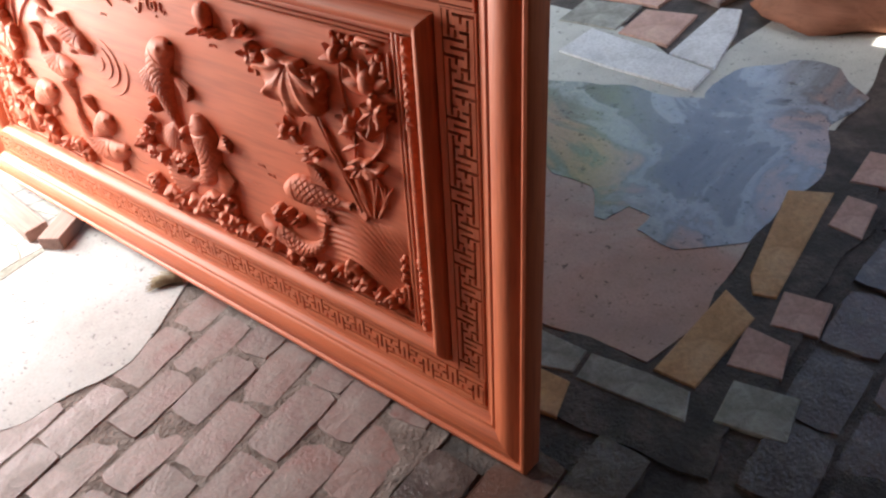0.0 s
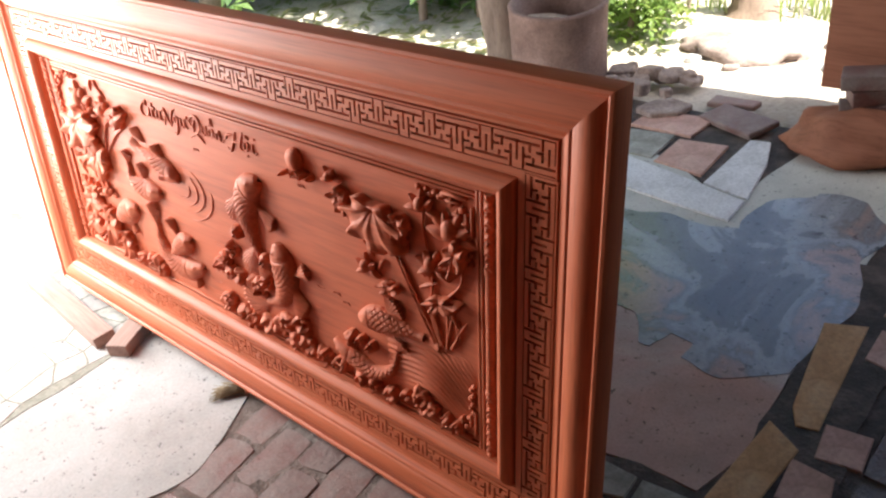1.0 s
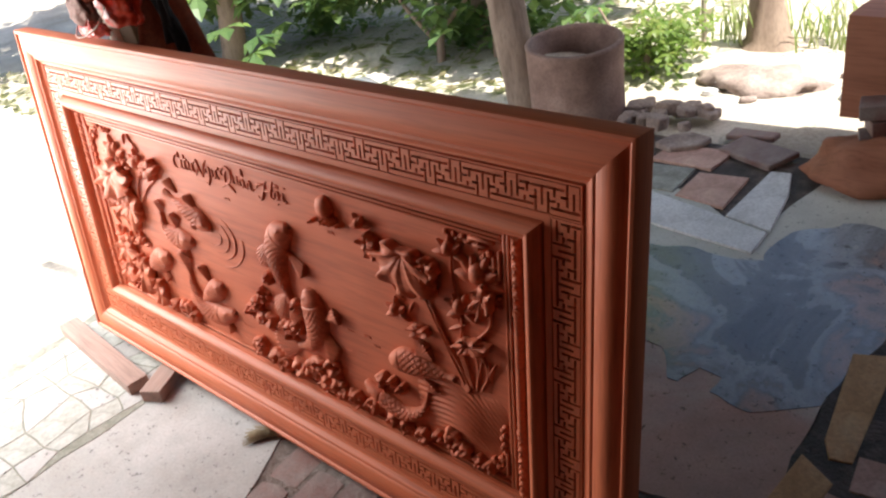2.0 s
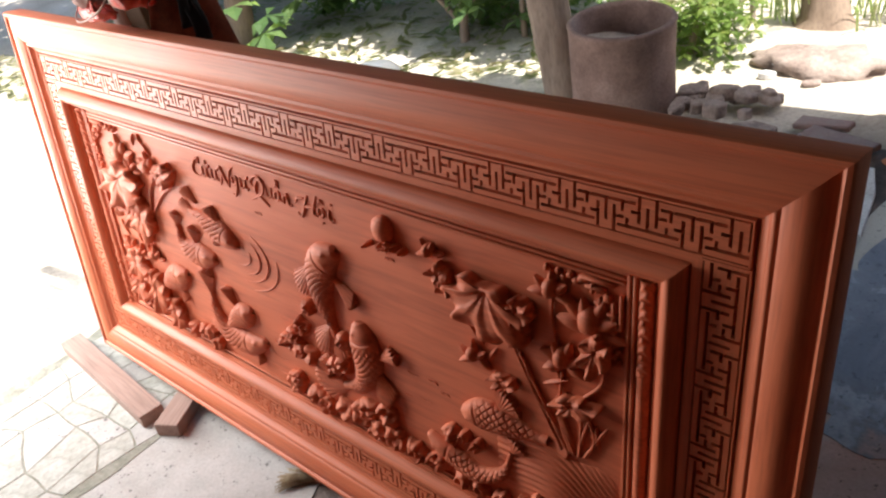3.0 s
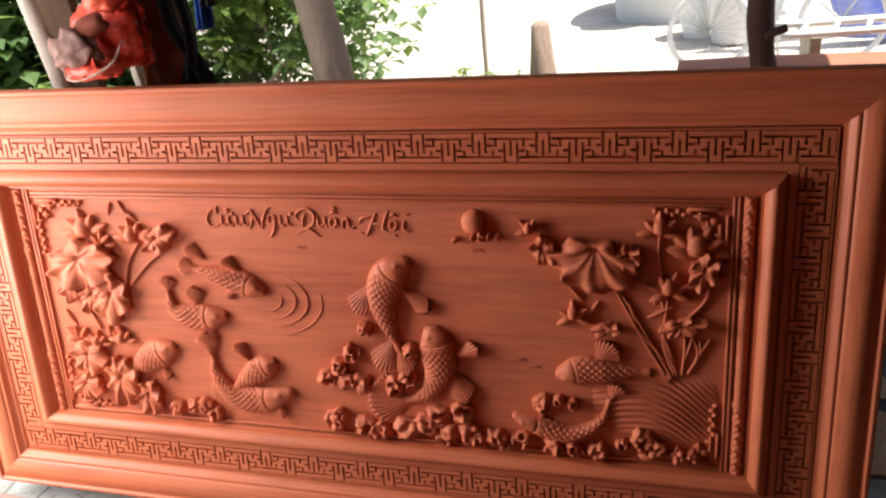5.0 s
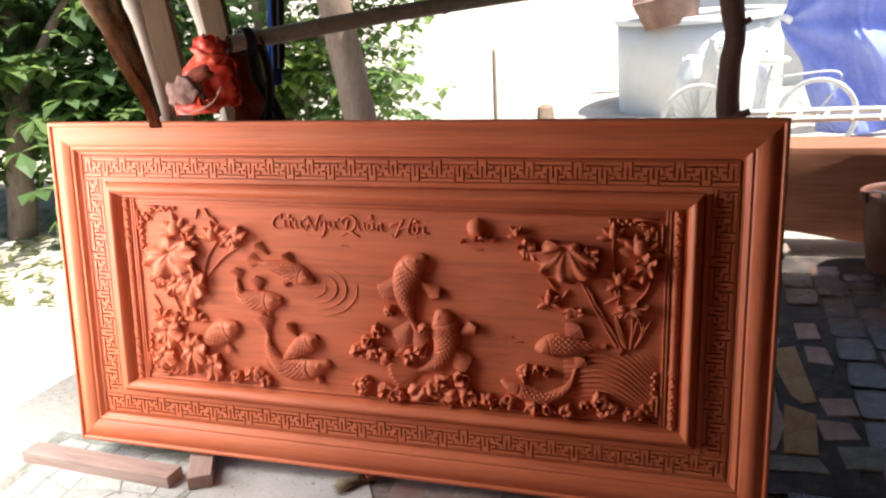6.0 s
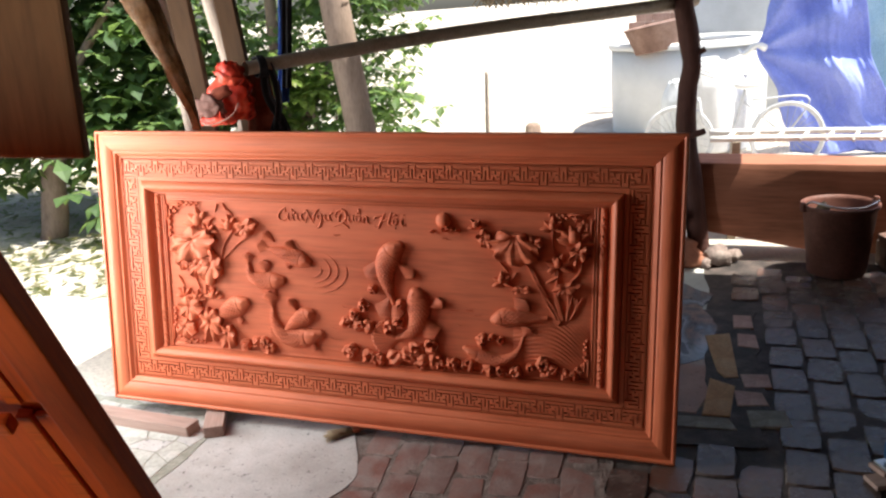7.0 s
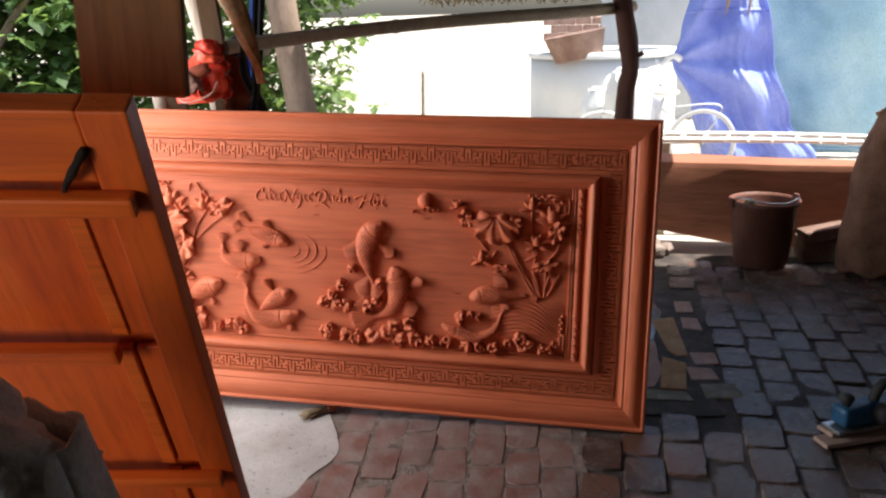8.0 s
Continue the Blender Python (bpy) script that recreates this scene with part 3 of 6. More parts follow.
def corner_ornament(cx, cz, sx, sz):
    """A small stepped key in each corner of the field, running out into knots."""
    b = bmesh.new()
    for x, z, w, h in ((0.0, 0.012, 0.006, 0.06), (0.012, 0.0, 0.06, 0.006), (0.013, 0.028, 0.006, 0.034), (0.028, 0.013, 0.034, 0.006), (0.024, 0.024, 0.012, 0.012),
                       (0.006, 0.05, 0.018, 0.006), (0.05, 0.006, 0.006, 0.018), (0.036, 0.026, 0.006, 0.02), (0.026, 0.036, 0.02, 0.006)):
        box((w, 0.011, h), (cx + sx * (x + (w / 2 if w > h else 0)), 0.0255, cz + sz * (z + (h / 2 if h > w else 0))), 0.0016, bm=b)
    for k in range(7):
        lump((0.016 - 0.001 * k, 0.016, 0.014), 30 + k + cx, 0.5, 6, 9, b, (cx + sx * (0.068 + 0.011 * k), 0.028, cz + sz * (0.006 + 0.006 * (k % 2))))
        lump((0.014, 0.016, 0.016 - 0.001 * k), 60 + k + cz, 0.5, 6, 9, b, (cx + sx * (0.006 + 0.006 * (k % 2)), 0.028, cz + sz * (0.068 + 0.011 * k)))
    bmesh.ops.recalc_face_normals(b, faces=b.faces)
    part("corner_ornament", b, wood_carved, panel, "small carved key-and-knot corner")


for cx, cz, sx, sz in ((0.288, 0.862, 1, -1), (1.882, 0.862, -1, -1), (0.288, 0.312, 1, 1), (1.882, 0.312, -1, 1)):
    corner_ornament(cx, cz, sx, sz)


# ---- the relief: fish, lotus, wave curls, ripples, title ----
def orient_out(b):
    b.normal_update()
    bmesh.ops.recalc_face_normals(b, faces=b.faces)


def fish(spine, width, height=0.026, label="carved carp with incised scales", head_first=True):
    """A carp lying along a curved spine in the board's plane, round-backed and scaled."""
    n, m = 210, 56
    line = smooth_line([(x, 0, z) for x, z in spine], n)
    b = bmesh.new()
    rows, run = [], 0.0
    reach = sum((line[k + 1] - line[k]).length for k in range(n - 1))
    for i, c in enumerate(line):
        f = i / (n - 1)
        t = (line[min(i + 1, n - 1)] - line[max(i - 1, 0)]).normalized()
        s = Vector((t.z, 0, -t.x))
        if i:
            run += (c - line[i - 1]).length
        w = 1.2 * width * ((0.30 + 0.70 * math.sin(min(1.0, f / 0.30) * math.pi / 2)) * min(1.0, (f + 0.004) / 0.03) ** 0.5 * (1 - 0.76 * (max(0.0, f - 0.36) / 0.56) ** 1.1) if f < 0.93 else 0.25) + 0.0015
        row = []
        for j in range(m + 1):
            a = math.pi * j / m
            q = -math.cos(a)
            h = math.sin(a) ** 0.8
            y = FY + 0.004 - (height * (0.35 + 0.65 * min(1, w / width)) * h)
            if 0.24 < f < 0.92:
                sv = q * w / 2 / 0.0150
                du, dv = (run / 0.0165 + sv) % 1 - 0.5, (run / 0.0165 - sv) % 1 - 0.5
                edge = 0.5 - max(abs(du), abs(dv))
                y += (0.0032 * max(0.0, 1 - edge / 0.17) - 0.0009 * (du + dv)) * h ** 0.5 * min(1.0, (f - 0.24) / 0.05, (0.92 - f) / 0.08)
            elif f < 0.24:
                gill = math.exp(-((f - 0.225 + 0.03 * q * q) / 0.010) ** 2)
                eye = math.exp(-(((f - 0.105) * reach / 0.0065) ** 2 + ((q - 0.30) * w / 2 / 0.0065) ** 2))
                y += 0.0026 * gill * h - 0.0035 * eye * h
            row.append((c.x + s.x * q * w / 2, y, c.z + s.z * q * w / 2))
        rows.append(row)
    faces_grid(b, rows)
    orient_out(b)
    b.normal_update()
    if sum(f.normal.y for f in b.faces) > 0:
        bmesh.ops.reverse_faces(b, faces=b.faces)
    return part("carved_fish", b, wood_carved, panel, label)


def fin(x, z, angle, spread, radius, lift=0.012, base=0.1, owner=None, ribs=11, name="fin"):
    """A fan with ribs, from a root at (x, z) outward along angle (degrees from x)."""
    b = bmesh.new()
    rows = []
    for i in range(15):
        f = base + (1 - base) * i / 14
        row = []
        for j in range(ribs * 4 + 1):
            q = j / (ribs * 4)
            a = radians(angle + (q - 0.5) * spread)
            rr = radius * f * (1 - 0.16 * abs(q - 0.5) * 2 + 0.03 * math.cos(q * ribs * 2 * math.pi) * f)
            y = FY + 0.003 - lift * (0.45 + 0.55 * math.sin(math.pi * q)) * (0.55 + 0.6 * f) - 0.0016 * math.cos(q * ribs * 2 * math.pi) * f
            row.append((x + rr * math.cos(a), y, z + rr * math.sin(a)))
        rows.append(row)
    rows.append([(p[0], FY + 0.004, p[2]) for p in rows[-1]])
    rows = [[(p[0], FY + 0.004, p[2]) for p in rows[0]]] + rows
    faces_grid(b, rows, close_v=False)
    for k in (0, -1):
        vs = [r[k] for r in rows]
        low = [(p[0], FY + 0.004, p[2]) for p in vs]
        faces_grid(b, [vs, low])
    bmesh.ops.remove_doubles(b, verts=b.verts, dist=1e-6)
    orient_out(b)
    return part(name, b, wood_carved, owner or panel)


def lotus_leaf(x, z, rx, rz, turn=0.0, lift=0.024, lobes=7, droop=0.5, seed=0, hub=(0.0, 0.25)):
    """A broad lotus leaf with veins from its hub and a frilled, lobed rim."""
    b = bmesh.new()
    rings, n = 14, 84
    rows = []
    for i in range(rings + 1):
        f = i / rings
        row = []
        for j in range(n):
            a = 2 * math.pi * j / n
            lob = 1 + 0.08 * math.cos(a * lobes + seed) + 0.045 * math.cos(a * (2 * lobes + 1) + 2 * seed) + 0.20 * noise.noise(Vector((math.cos(a) * 1.6, math.sin(a) * 1.6, seed * 2.7)))
            px = (hub[0] * rx * (1 - f)) + rx * f * lob * math.cos(a)
            pz = (hub[1] * rz * (1 - f)) + rz * f * lob * math.sin(a)
            vein = 0.0013 * math.cos(a * 13 + seed + 1.5 * f) * math.sin(math.pi * min(1, f * 1.1)) * f
            frill = 0.0085 * f ** 4 * math.cos(a * lobes * 1.0 + seed + 1.3) + 0.010 * f * noise.noise(Vector((math.cos(a) * 2.2, math.sin(a) * 2.2, f * 1.4 + seed)))
            y = FY - lift * (0.62 + 0.38 * math.sin(math.pi * (0.5 - droop * (f - 0.5)))) - vein - frill + 0.006 * math.exp(-(f / 0.12) ** 2)
            ct, st = math.cos(radians(turn)), math.sin(radians(turn))
            row.append((x + px * ct - pz * st, min(y, FY - 0.003), z + px * st + pz * ct))
        rows.append(row)
    rows.append([(x + (p[0] - x) * 0.985, FY - 0.004, z + (p[2] - z) * 0.985) for p in rows[-1]])
    rows.append([(x + (p[0] - x) * 0.94, FY + 0.003, z + (p[2] - z) * 0.94) for p in rows[-2]])
    faces_grid(b, rows, close_v=True)
    bmesh.ops.remove_doubles(b, verts=b.verts, dist=1e-6)
    orient_out(b)
    return part("lotus_leaf", b, wood_carved, panel, "broad carved lotus leaf with frilled rim")


def petal(b, x, z, angle, length, width, y0, lift):
    n, m = 10, 8
    ca, sa = math.cos(radians(angle)), math.sin(radians(angle))
    rows = []
    for i in range(n + 1):
        f = i / n
        w = width * math.sin(math.pi * min(1, f * 0.9 + 0.06)) ** 0.8 * (1 - 0.15 * f)
        row = []
        for j in range(m + 1):
            q = j / m * 2 - 1
            y = y0 - lift * (0.35 + 0.65 * math.sin(math.pi * f * 0.8)) * (1 - 0.75 * q * q)
            row.append((x + length * f * ca - w / 2 * q * sa, y, z + length * f * sa + w / 2 * q * ca))
        rows.append(row)
    faces_grid(b, rows)


def lotus_flower(x, z, size, angle=90, petals=5, spread=150, bud=True):
    b = bmesh.new()
    for k in range(petals):
        a = angle + (k / max(1, petals - 1) - 0.5) * spread
        petal(b, x, z, a, size * (0.95 - 0.12 * (k % 2)), size * 0.46, FY + 0.001 - 0.003 * (k % 2), 0.014)
    if bud:
        lump((size * 0.62, 0.036, size * 0.78), x * 9, 0.12, 10, 14, b, (x + 0.25 * size * math.cos(radians(angle)), FY - 0.006, z + 0.25 * size * math.sin(radians(angle))))
    orient_out(b)
    return part("lotus_flower", b, wood_carved, panel, "carved lotus bloom with pointed petals")


def stem(pts, r=0.0035, name="lotus_stem"):
    return part(name, tube([(x, FY - 0.004, z) for x, z in pts], [r, r * 0.8], 18, 8), wood_carved, panel)


def blade(x, z, angle, length, width):
    b = bmesh.new()
    petal(b, x, z, angle, length, width, FY + 0.001, 0.009)
    orient_out(b)
    return part("leaf_blade", b, wood_carved, panel)


def wave_curl(x, z, size, seed):
    """A knot of curling foam, drilled with deep hollows."""
    b = bmesh.new()
    rows, rings, sides = [], 16, 22
    rnd = random.Random(seed)
    holes = [(rnd.uniform(-0.3, 0.75), rnd.uniform(-0.75, 0.5), rnd.uniform(0.10, 0.30)) for _ in range(rnd.choice((1, 1, 3, 4)))]
    for i in range(rings + 1):
        th = math.pi / 2 * i / rings
        row = []
        for j in range(sides):
            ph = 2 * math.pi * j / sides
            rim = 1 + 0.10 * math.cos(ph * (2 + seed % 4) + seed) + 0.42 * noise.noise(Vector((math.cos(ph) * 2, math.sin(ph) * 2, seed)))
            px, pz = math.sin(th) * math.cos(ph) * rim, math.sin(th) * math.sin(ph) * rim
            h = math.cos(th) ** 0.5 * (1 + 0.6 * noise.noise(Vector((px * 1.9, pz * 1.9, seed * 1.7))))
            for hx, hz, hr in holes:
                h -= 0.58 * math.exp(-(((px - hx) ** 2 + (pz - hz) ** 2) / hr ** 2) ** 1.5)
            row.append((x + px * size / 2, FY + 0.002 - max(0.0, h) * 0.025, z + pz * size / 2))
        rows.append(row)
    faces_grid(b, rows, close_v=True)
    bmesh.ops.remove_doubles(b, verts=b.verts, dist=1e-6)
    orient_out(b)
    b.normal_update()
    if sum(f.normal.y for f in b.faces) > 0:
        bmesh.ops.reverse_faces(b, faces=b.faces)
    return part("wave_curl", b, wood_carved, panel, "drilled curl of carved foam")


def ripple(cx, cz, rx, rz, a0, a1, r=0.0022):
    pts = [(cx + rx * math.cos(radians(a0 + (a1 - a0) * k / 9)), FY - 0.0006, cz + rz * math.sin(radians(a0 + (a1 - a0) * k / 9))) for k in range(10)]
    return part("ripple", tube(pts, [0.0006, r, r, 0.0006], 28, 6), wood_carved, panel)


# left lotus bed
lotus_leaf(0.405, 0.708, 0.088, 0.056, 12, 0.027, 7, 0.5, 1)
lotus_leaf(0.472, 0.618, 0.050, 0.062, -8, 0.024, 6, 0.5, 2)
lotus_leaf(0.372, 0.455, 0.052, 0.044, 20, 0.022, 6, 0.6, 3)
lotus_leaf(0.463, 0.397, 0.042, 0.066, 8, 0.027, 8, 0.6, 4)
lotus_leaf(0.530, 0.356, 0.034, 0.044, 0, 0.022, 6, 0.5, 5)
lotus_leaf(0.352, 0.374, 0.040, 0.038, 30, 0.022, 6, 0.6, 6)
lotus_leaf(0.412, 0.620, 0.030, 0.040, -30, 0.020, 5, 0.6, 7)
lotus_leaf(0.628, 0.772, 0.046, 0.026, 32, 0.024, 5, 0.7, 8)
lotus_leaf(0.352, 0.634, 0.028, 0.030, 10, 0.02, 5, 0.6, 21)
lotus_flower(0.425, 0.775, 0.072, 100, 5, 150)
lotus_flower(0.462, 0.752, 0.046, 60, 4, 120, False)
lotus_flower(0.557, 0.765, 0.060, 100, 5, 140)
lotus_flower(0.474, 0.500, 0.044, 90, 5, 160)
lotus_flower(0.345, 0.500, 0.044, 115, 4, 130, False)
lotus_flower(0.398, 0.488, 0.042, 80, 5, 150)
stem([(0.57, 0.765), (0.530, 0.71), (0.513, 0.655)])
stem([(0.645, 0.748), (0.585, 0.71), (0.524, 0.65)])
stem([(0.381, 0.60), (0.400, 0.565), (0.415, 0.53)])
stem([(0.468, 0.565), (0.464, 0.54), (0.462, 0.51)])
stem([(0.448, 0.57), (0.44, 0.54), (0.436, 0.50)])
for a, z, g in ((0.495, 0.845, 70), (0.545, 0.85, 115), (0.572, 0.832, 130)):
    blade(a, z - 0.02, g, 0.035, 0.008)
blade(0.345, 0.535, 120, 0.05, 0.012)
blade(0.43, 0.51, 75, 0.05, 0.012)

# right lotus bed
lotus_leaf(1.632, 0.742, 0.082, 0.052, -10, 0.029, 7, 0.7, 9, (-0.05, 0.8))
lotus_leaf(1.700, 0.765, 0.026, 0.022, 20, 0.024, 5, 0.6, 10)
lotus_leaf(1.531, 0.772, 0.022, 0.034, 20, 0.022, 5, 0.6, 11)
lotus_leaf(1.805, 0.620, 0.042, 0.018, 15, 0.024, 6, 0.5, 12)
lotus_leaf(1.842, 0.735, 0.026, 0.038, -20, 0.022, 6, 0.5, 13)
lotus_leaf(1.655, 0.604, 0.030, 0.014, 12, 0.018, 5, 0.5, 22)
lotus_flower(1.758, 0.812, 0.048, 90, 5, 190)
lotus_flower(1.828, 0.770, 0.070, 85, 6, 170)
lotus_flower(1.779, 0.688, 0.050, 95, 6, 220)
lotus_flower(1.502, 0.808, 0.036, 100, 4, 170)
lotus_flower(1.590, 0.625, 0.042, 95, 5, 220)
stem([(1.775, 0.51), (1.727, 0.59), (1.672, 0.695)], 0.004)
stem([(1.785, 0.51), (1.742, 0.585), (1.69, 0.675)], 0.003)
stem([(1.799, 0.51), (1.775, 0.57), (1.766, 0.62)])
stem([(1.808, 0.51), (1.812, 0.56), (1.811, 0.61)])
stem([(1.793, 0.51), (1.770, 0.58), (1.777, 0.68)])
stem([(1.820, 0.515), (1.838, 0.56), (1.816, 0.62)])
stem([(1.759, 0.81), (1.757, 0.77), (1.765, 0.72)])
stem([(1.816, 0.635), (1.85, 0.68), (1.854, 0.74)])
for x, z, g, l in ((1.80, 0.515, 110, 0.1), (1.805, 0.515, 75, 0.09), (1.79, 0.515, 125, 0.11), (1.76, 0.55, 125, 0.08), (1.72, 0.61, 110, 0.06), (1.83, 0.54, 60, 0.06), (1.845, 0.54, 95, 0.05), (1.61, 0.66, 130, 0.045), (1.62, 0.63, 60, 0.04), (1.735, 0.63, 30, 0.06), (1.77, 0.645, 100, 0.07), (1.75, 0.66, 75, 0.06)):
    blade(x, z, g, l, 0.011)

# nine carp
f1 = fish([(0.888, 0.650), (0.820, 0.672), (0.755, 0.690), (0.705, 0.700)], 0.052)
fin(0.715, 0.698, 165, 70, 0.05, 0.012, 0.1, f1, 7, "tail_fin")
fin(0.835, 0.690, 142, 40, 0.062, 0.018, 0.15, f1, 7)
fin(0.745, 0.722, 150, 46, 0.062, 0.016, 0.15, f1, 7)
fin(0.815, 0.655, 215, 50, 0.038, 0.012, 0.15, f1, 6)
f2 = fish([(0.780, 0.585), (0.700, 0.578), (0.640, 0.592), (0.626, 0.640)], 0.058)
fin(0.628, 0.635, 95, 80, 0.045, 0.016, 0.1, f2, 7, "tail_fin")
fin(0.700, 0.600, 96, 70, 0.056, 0.016, 0.15, f2, 8)
fin(0.735, 0.562, 260, 50, 0.036, 0.014, 0.15, f2, 6)
f3 = fish([(0.624, 0.497), (0.560, 0.468), (0.510, 0.440), (0.480, 0.425)], 0.066)
fin(0.575, 0.445, 290, 50, 0.04, 0.016, 0.15, f3, 6)
f4 = fish([(0.928, 0.400), (0.845, 0.372), (0.765, 0.375), (0.725, 0.430), (0.722, 0.480)], 0.060)
fin(0.722, 0.466, 100, 62, 0.075, 0.018, 0.1, f4, 9, "tail_fin")
fin(0.880, 0.372, 285, 45, 0.045, 0.016, 0.15, f4, 6)
f5 = fish([(0.892, 0.475), (0.845, 0.450), (0.800, 0.420), (0.765, 0.392)], 0.056)
fin(0.830, 0.462, 128, 40, 0.068, 0.018, 0.15, f5, 7)
fin(0.780, 0.400, 195, 60, 0.075, 0.014, 0.15, f5, 8)
f6 = fish([(1.240, 0.740), (1.190, 0.700), (1.172, 0.640), (1.182, 0.580), (1.202, 0.525)], 0.072, 0.030)
fin(1.158, 0.690, 238, 58, 0.095, 0.014, 0.1, f6, 10)
fin(1.205, 0.680, 322, 34, 0.092, 0.016, 0.1, f6, 7)
fin(1.200, 0.545, 285, 60, 0.075, 0.018, 0.1, f6, 8, "tail_fin")
fin(1.192, 0.555, 245, 70, 0.085, 0.018, 0.1, f6, 10, "tail_fin")
f7 = fish([(1.275, 0.590), (1.290, 0.540), (1.292, 0.480), (1.262, 0.425), (1.210, 0.400)], 0.074, 0.030)
fin(1.308, 0.500, 296, 50, 0.098, 0.018, 0.1, f7, 10)
fin(1.318, 0.512, 28, 40, 0.075, 0.018, 0.2, f7, 6)
fin(1.222, 0.398, 178, 95, 0.105, 0.016, 0.1, f7, 13, "tail_fin")
f8 = fish([(1.550, 0.492), (1.615, 0.506), (1.680, 0.508), (1.745, 0.512)], 0.056, 0.028)
fin(1.635, 0.522, 55, 84, 0.062, 0.016, 0.15, f8, 10)
fin(1.735, 0.510, -6, 44, 0.055, 0.010, 0.1, f8, 7, "tail_fin")
f9 = fish([(1.452, 0.390), (1.515, 0.365), (1.585, 0.352), (1.642, 0.385), (1.665, 0.445)], 0.040, 0.027)
fin(1.664, 0.440, 62, 80, 0.045, 0.018, 0.1, f9, 7, "tail_fin")
fin(1.520, 0.382, 95, 60, 0.045, 0.018, 0.15, f9, 6)
fin(1.500, 0.350, 250, 60, 0.036, 0.014, 0.15, f9, 6)

# foam curls, in three groups along the bottom
for k, (x, z, s) in enumerate(((0.605, 0.327, 0.045), (0.652, 0.340, 0.042), (0.683, 0.342, 0.045), (0.706, 0.322, 0.046))):
    wave_curl(x, z, s, k + 1)
for k, (x, z, s) in enumerate(((1.123, 0.575, 0.036), (1.085, 0.510, 0.045), (1.019, 0.445, 0.048), (1.049, 0.474, 0.042), (1.068, 0.440, 0.048), (1.103, 0.436, 0.05), (1.184, 0.437, 0.05),
                               (1.217, 0.462, 0.045), (1.229, 0.526, 0.04), (1.026, 0.334, 0.055), (1.045, 0.352, 0.035))):
    wave_curl(x, z, s, k + 10)
for k, (x, z, s) in enumerate(((1.104, 0.327, 0.055), (1.141, 0.318, 0.052), (1.206, 0.330, 0.062), (1.251, 0.345, 0.06), (1.286, 0.368, 0.055), (1.339, 0.381, 0.055), (1.305, 0.325, 0.056),
                               (1.354, 0.330, 0.056), (1.375, 0.318, 0.04), (1.414, 0.327, 0.044), (1.431, 0.322, 0.036), (1.473, 0.328, 0.045))):
    wave_curl(x, z, s, k + 30)
for k, (x, z, s) in enumerate(((1.523, 0.422, 0.045), (1.544, 0.317, 0.048), (1.591, 0.316, 0.042), (1.641, 0.317, 0.044), (1.731, 0.357, 0.05), (1.760, 0.338, 0.046), (1.742, 0.330, 0.04),
                               (1.808, 0.325, 0.038), (1.833, 0.322, 0.034), (1.556, 0.432, 0.026), (1.585, 0.425, 0.028), (1.690, 0.340, 0.03))):
    wave_curl(x, z, s, k + 50)

# ripples on the water
for rx, a0, a1 in ((0.05, -95, 20), (0.085, -80, 45), (0.115, -85, 55), (0.15, -75, 10)):
    ripple(0.872, 0.632, rx, rx * 0.62, a0, a1)
for x, z, w in ((0.975, 0.385, 0.03), (0.98, 0.425, 0.028), (0.965, 0.345, 0.04), (0.70, 0.545, 0.035), (1.015, 0.505, 0.02), (1.42, 0.52, 0.016), (1.45, 0.47, 0.018), (1.40, 0.46, 0.015)):
    ripple(x, z, w, w * 0.35, 200, 330, 0.0018)

# grassy water mound at the foot of the lotus
b = bmesh.new()
rows = []
for i in range(71):
    u = i / 70
    row = []
    for j in range(73):
        v = j / 72
        x, z = 1.625 + 0.262 * u, 0.345 + (0.165 + 0.012 * math.sin(u * 7)) * v
        edge = math.sin(math.pi * u) ** 0.5 * math.sin(math.pi * min(1, v * 1.0)) ** 0.4 if 0 < u < 1 else 0
        y = FY + 0.002 - 0.010 * edge - 0.0028 * math.sin((z - 0.45 * x + 0.35 * (x - 1.62) ** 2 * 8 + 0.006 * math.sin(x * 31)) * 430) * edge
        row.append((x, y, z))
    rows.append(row)
faces_grid(b, rows)
b.normal_update()
if sum(f.normal.y for f in b.faces) > 0:
    bmesh.ops.reverse_faces(b, faces=b.faces)
part("water_mound", b, wood_carved, panel, "combed swell of carved water")

# sun disc with crab, small birds
part("sun_disc", lump((0.052, 0.034, 0.058), 2, 0.06, 12, 18, None, (1.385, FY - 0.004, 0.826)), wood_carved, panel, "plain round carved disc")
for x, z, s in ((1.402, 0.797, 0.022), (1.418, 0.797, 0.018), (1.436, 0.796, 0.014), (1.346, 0.788, 0.012), (1.386, 0.795, 0.014)):
    wave_curl(x, z, s, int(x * 100))
for x, z in ((1.387, 0.760), (0.985, 0.755), (1.50, 0.50), (1.47, 0.515)):
    for k in range(4):
        part("small_stroke", tube([(x - 0.012 + 0.006 * k, FY, z + 0.006 * (k % 2)), (x - 0.006 + 0.006 * k, FY - 0.001, z + 0.006), (x + 0.005 * k, FY, z + 0.004 * (k % 3))], [0.0006, 0.0016, 0.0006], 8, 6), wood_carved, panel)

# title in raised brush script, letter by letter; heights in hundredths of the line's own unit
title_bm = bmesh.new()


def stroke(*pts):
    """One brush stroke: thin where it starts and ends, full in its middle."""
    line = [(0.757 + (x - 60) * 0.000445, FY - 0.0010, 0.803 + (252 - y + (x - 60) * 0.016) * 0.000445) for x, y in pts]
    tube(line, [0.0013, 0.0031, 0.0035, 0.0029, 0.0013], 6 * len(line), 8, title_bm)


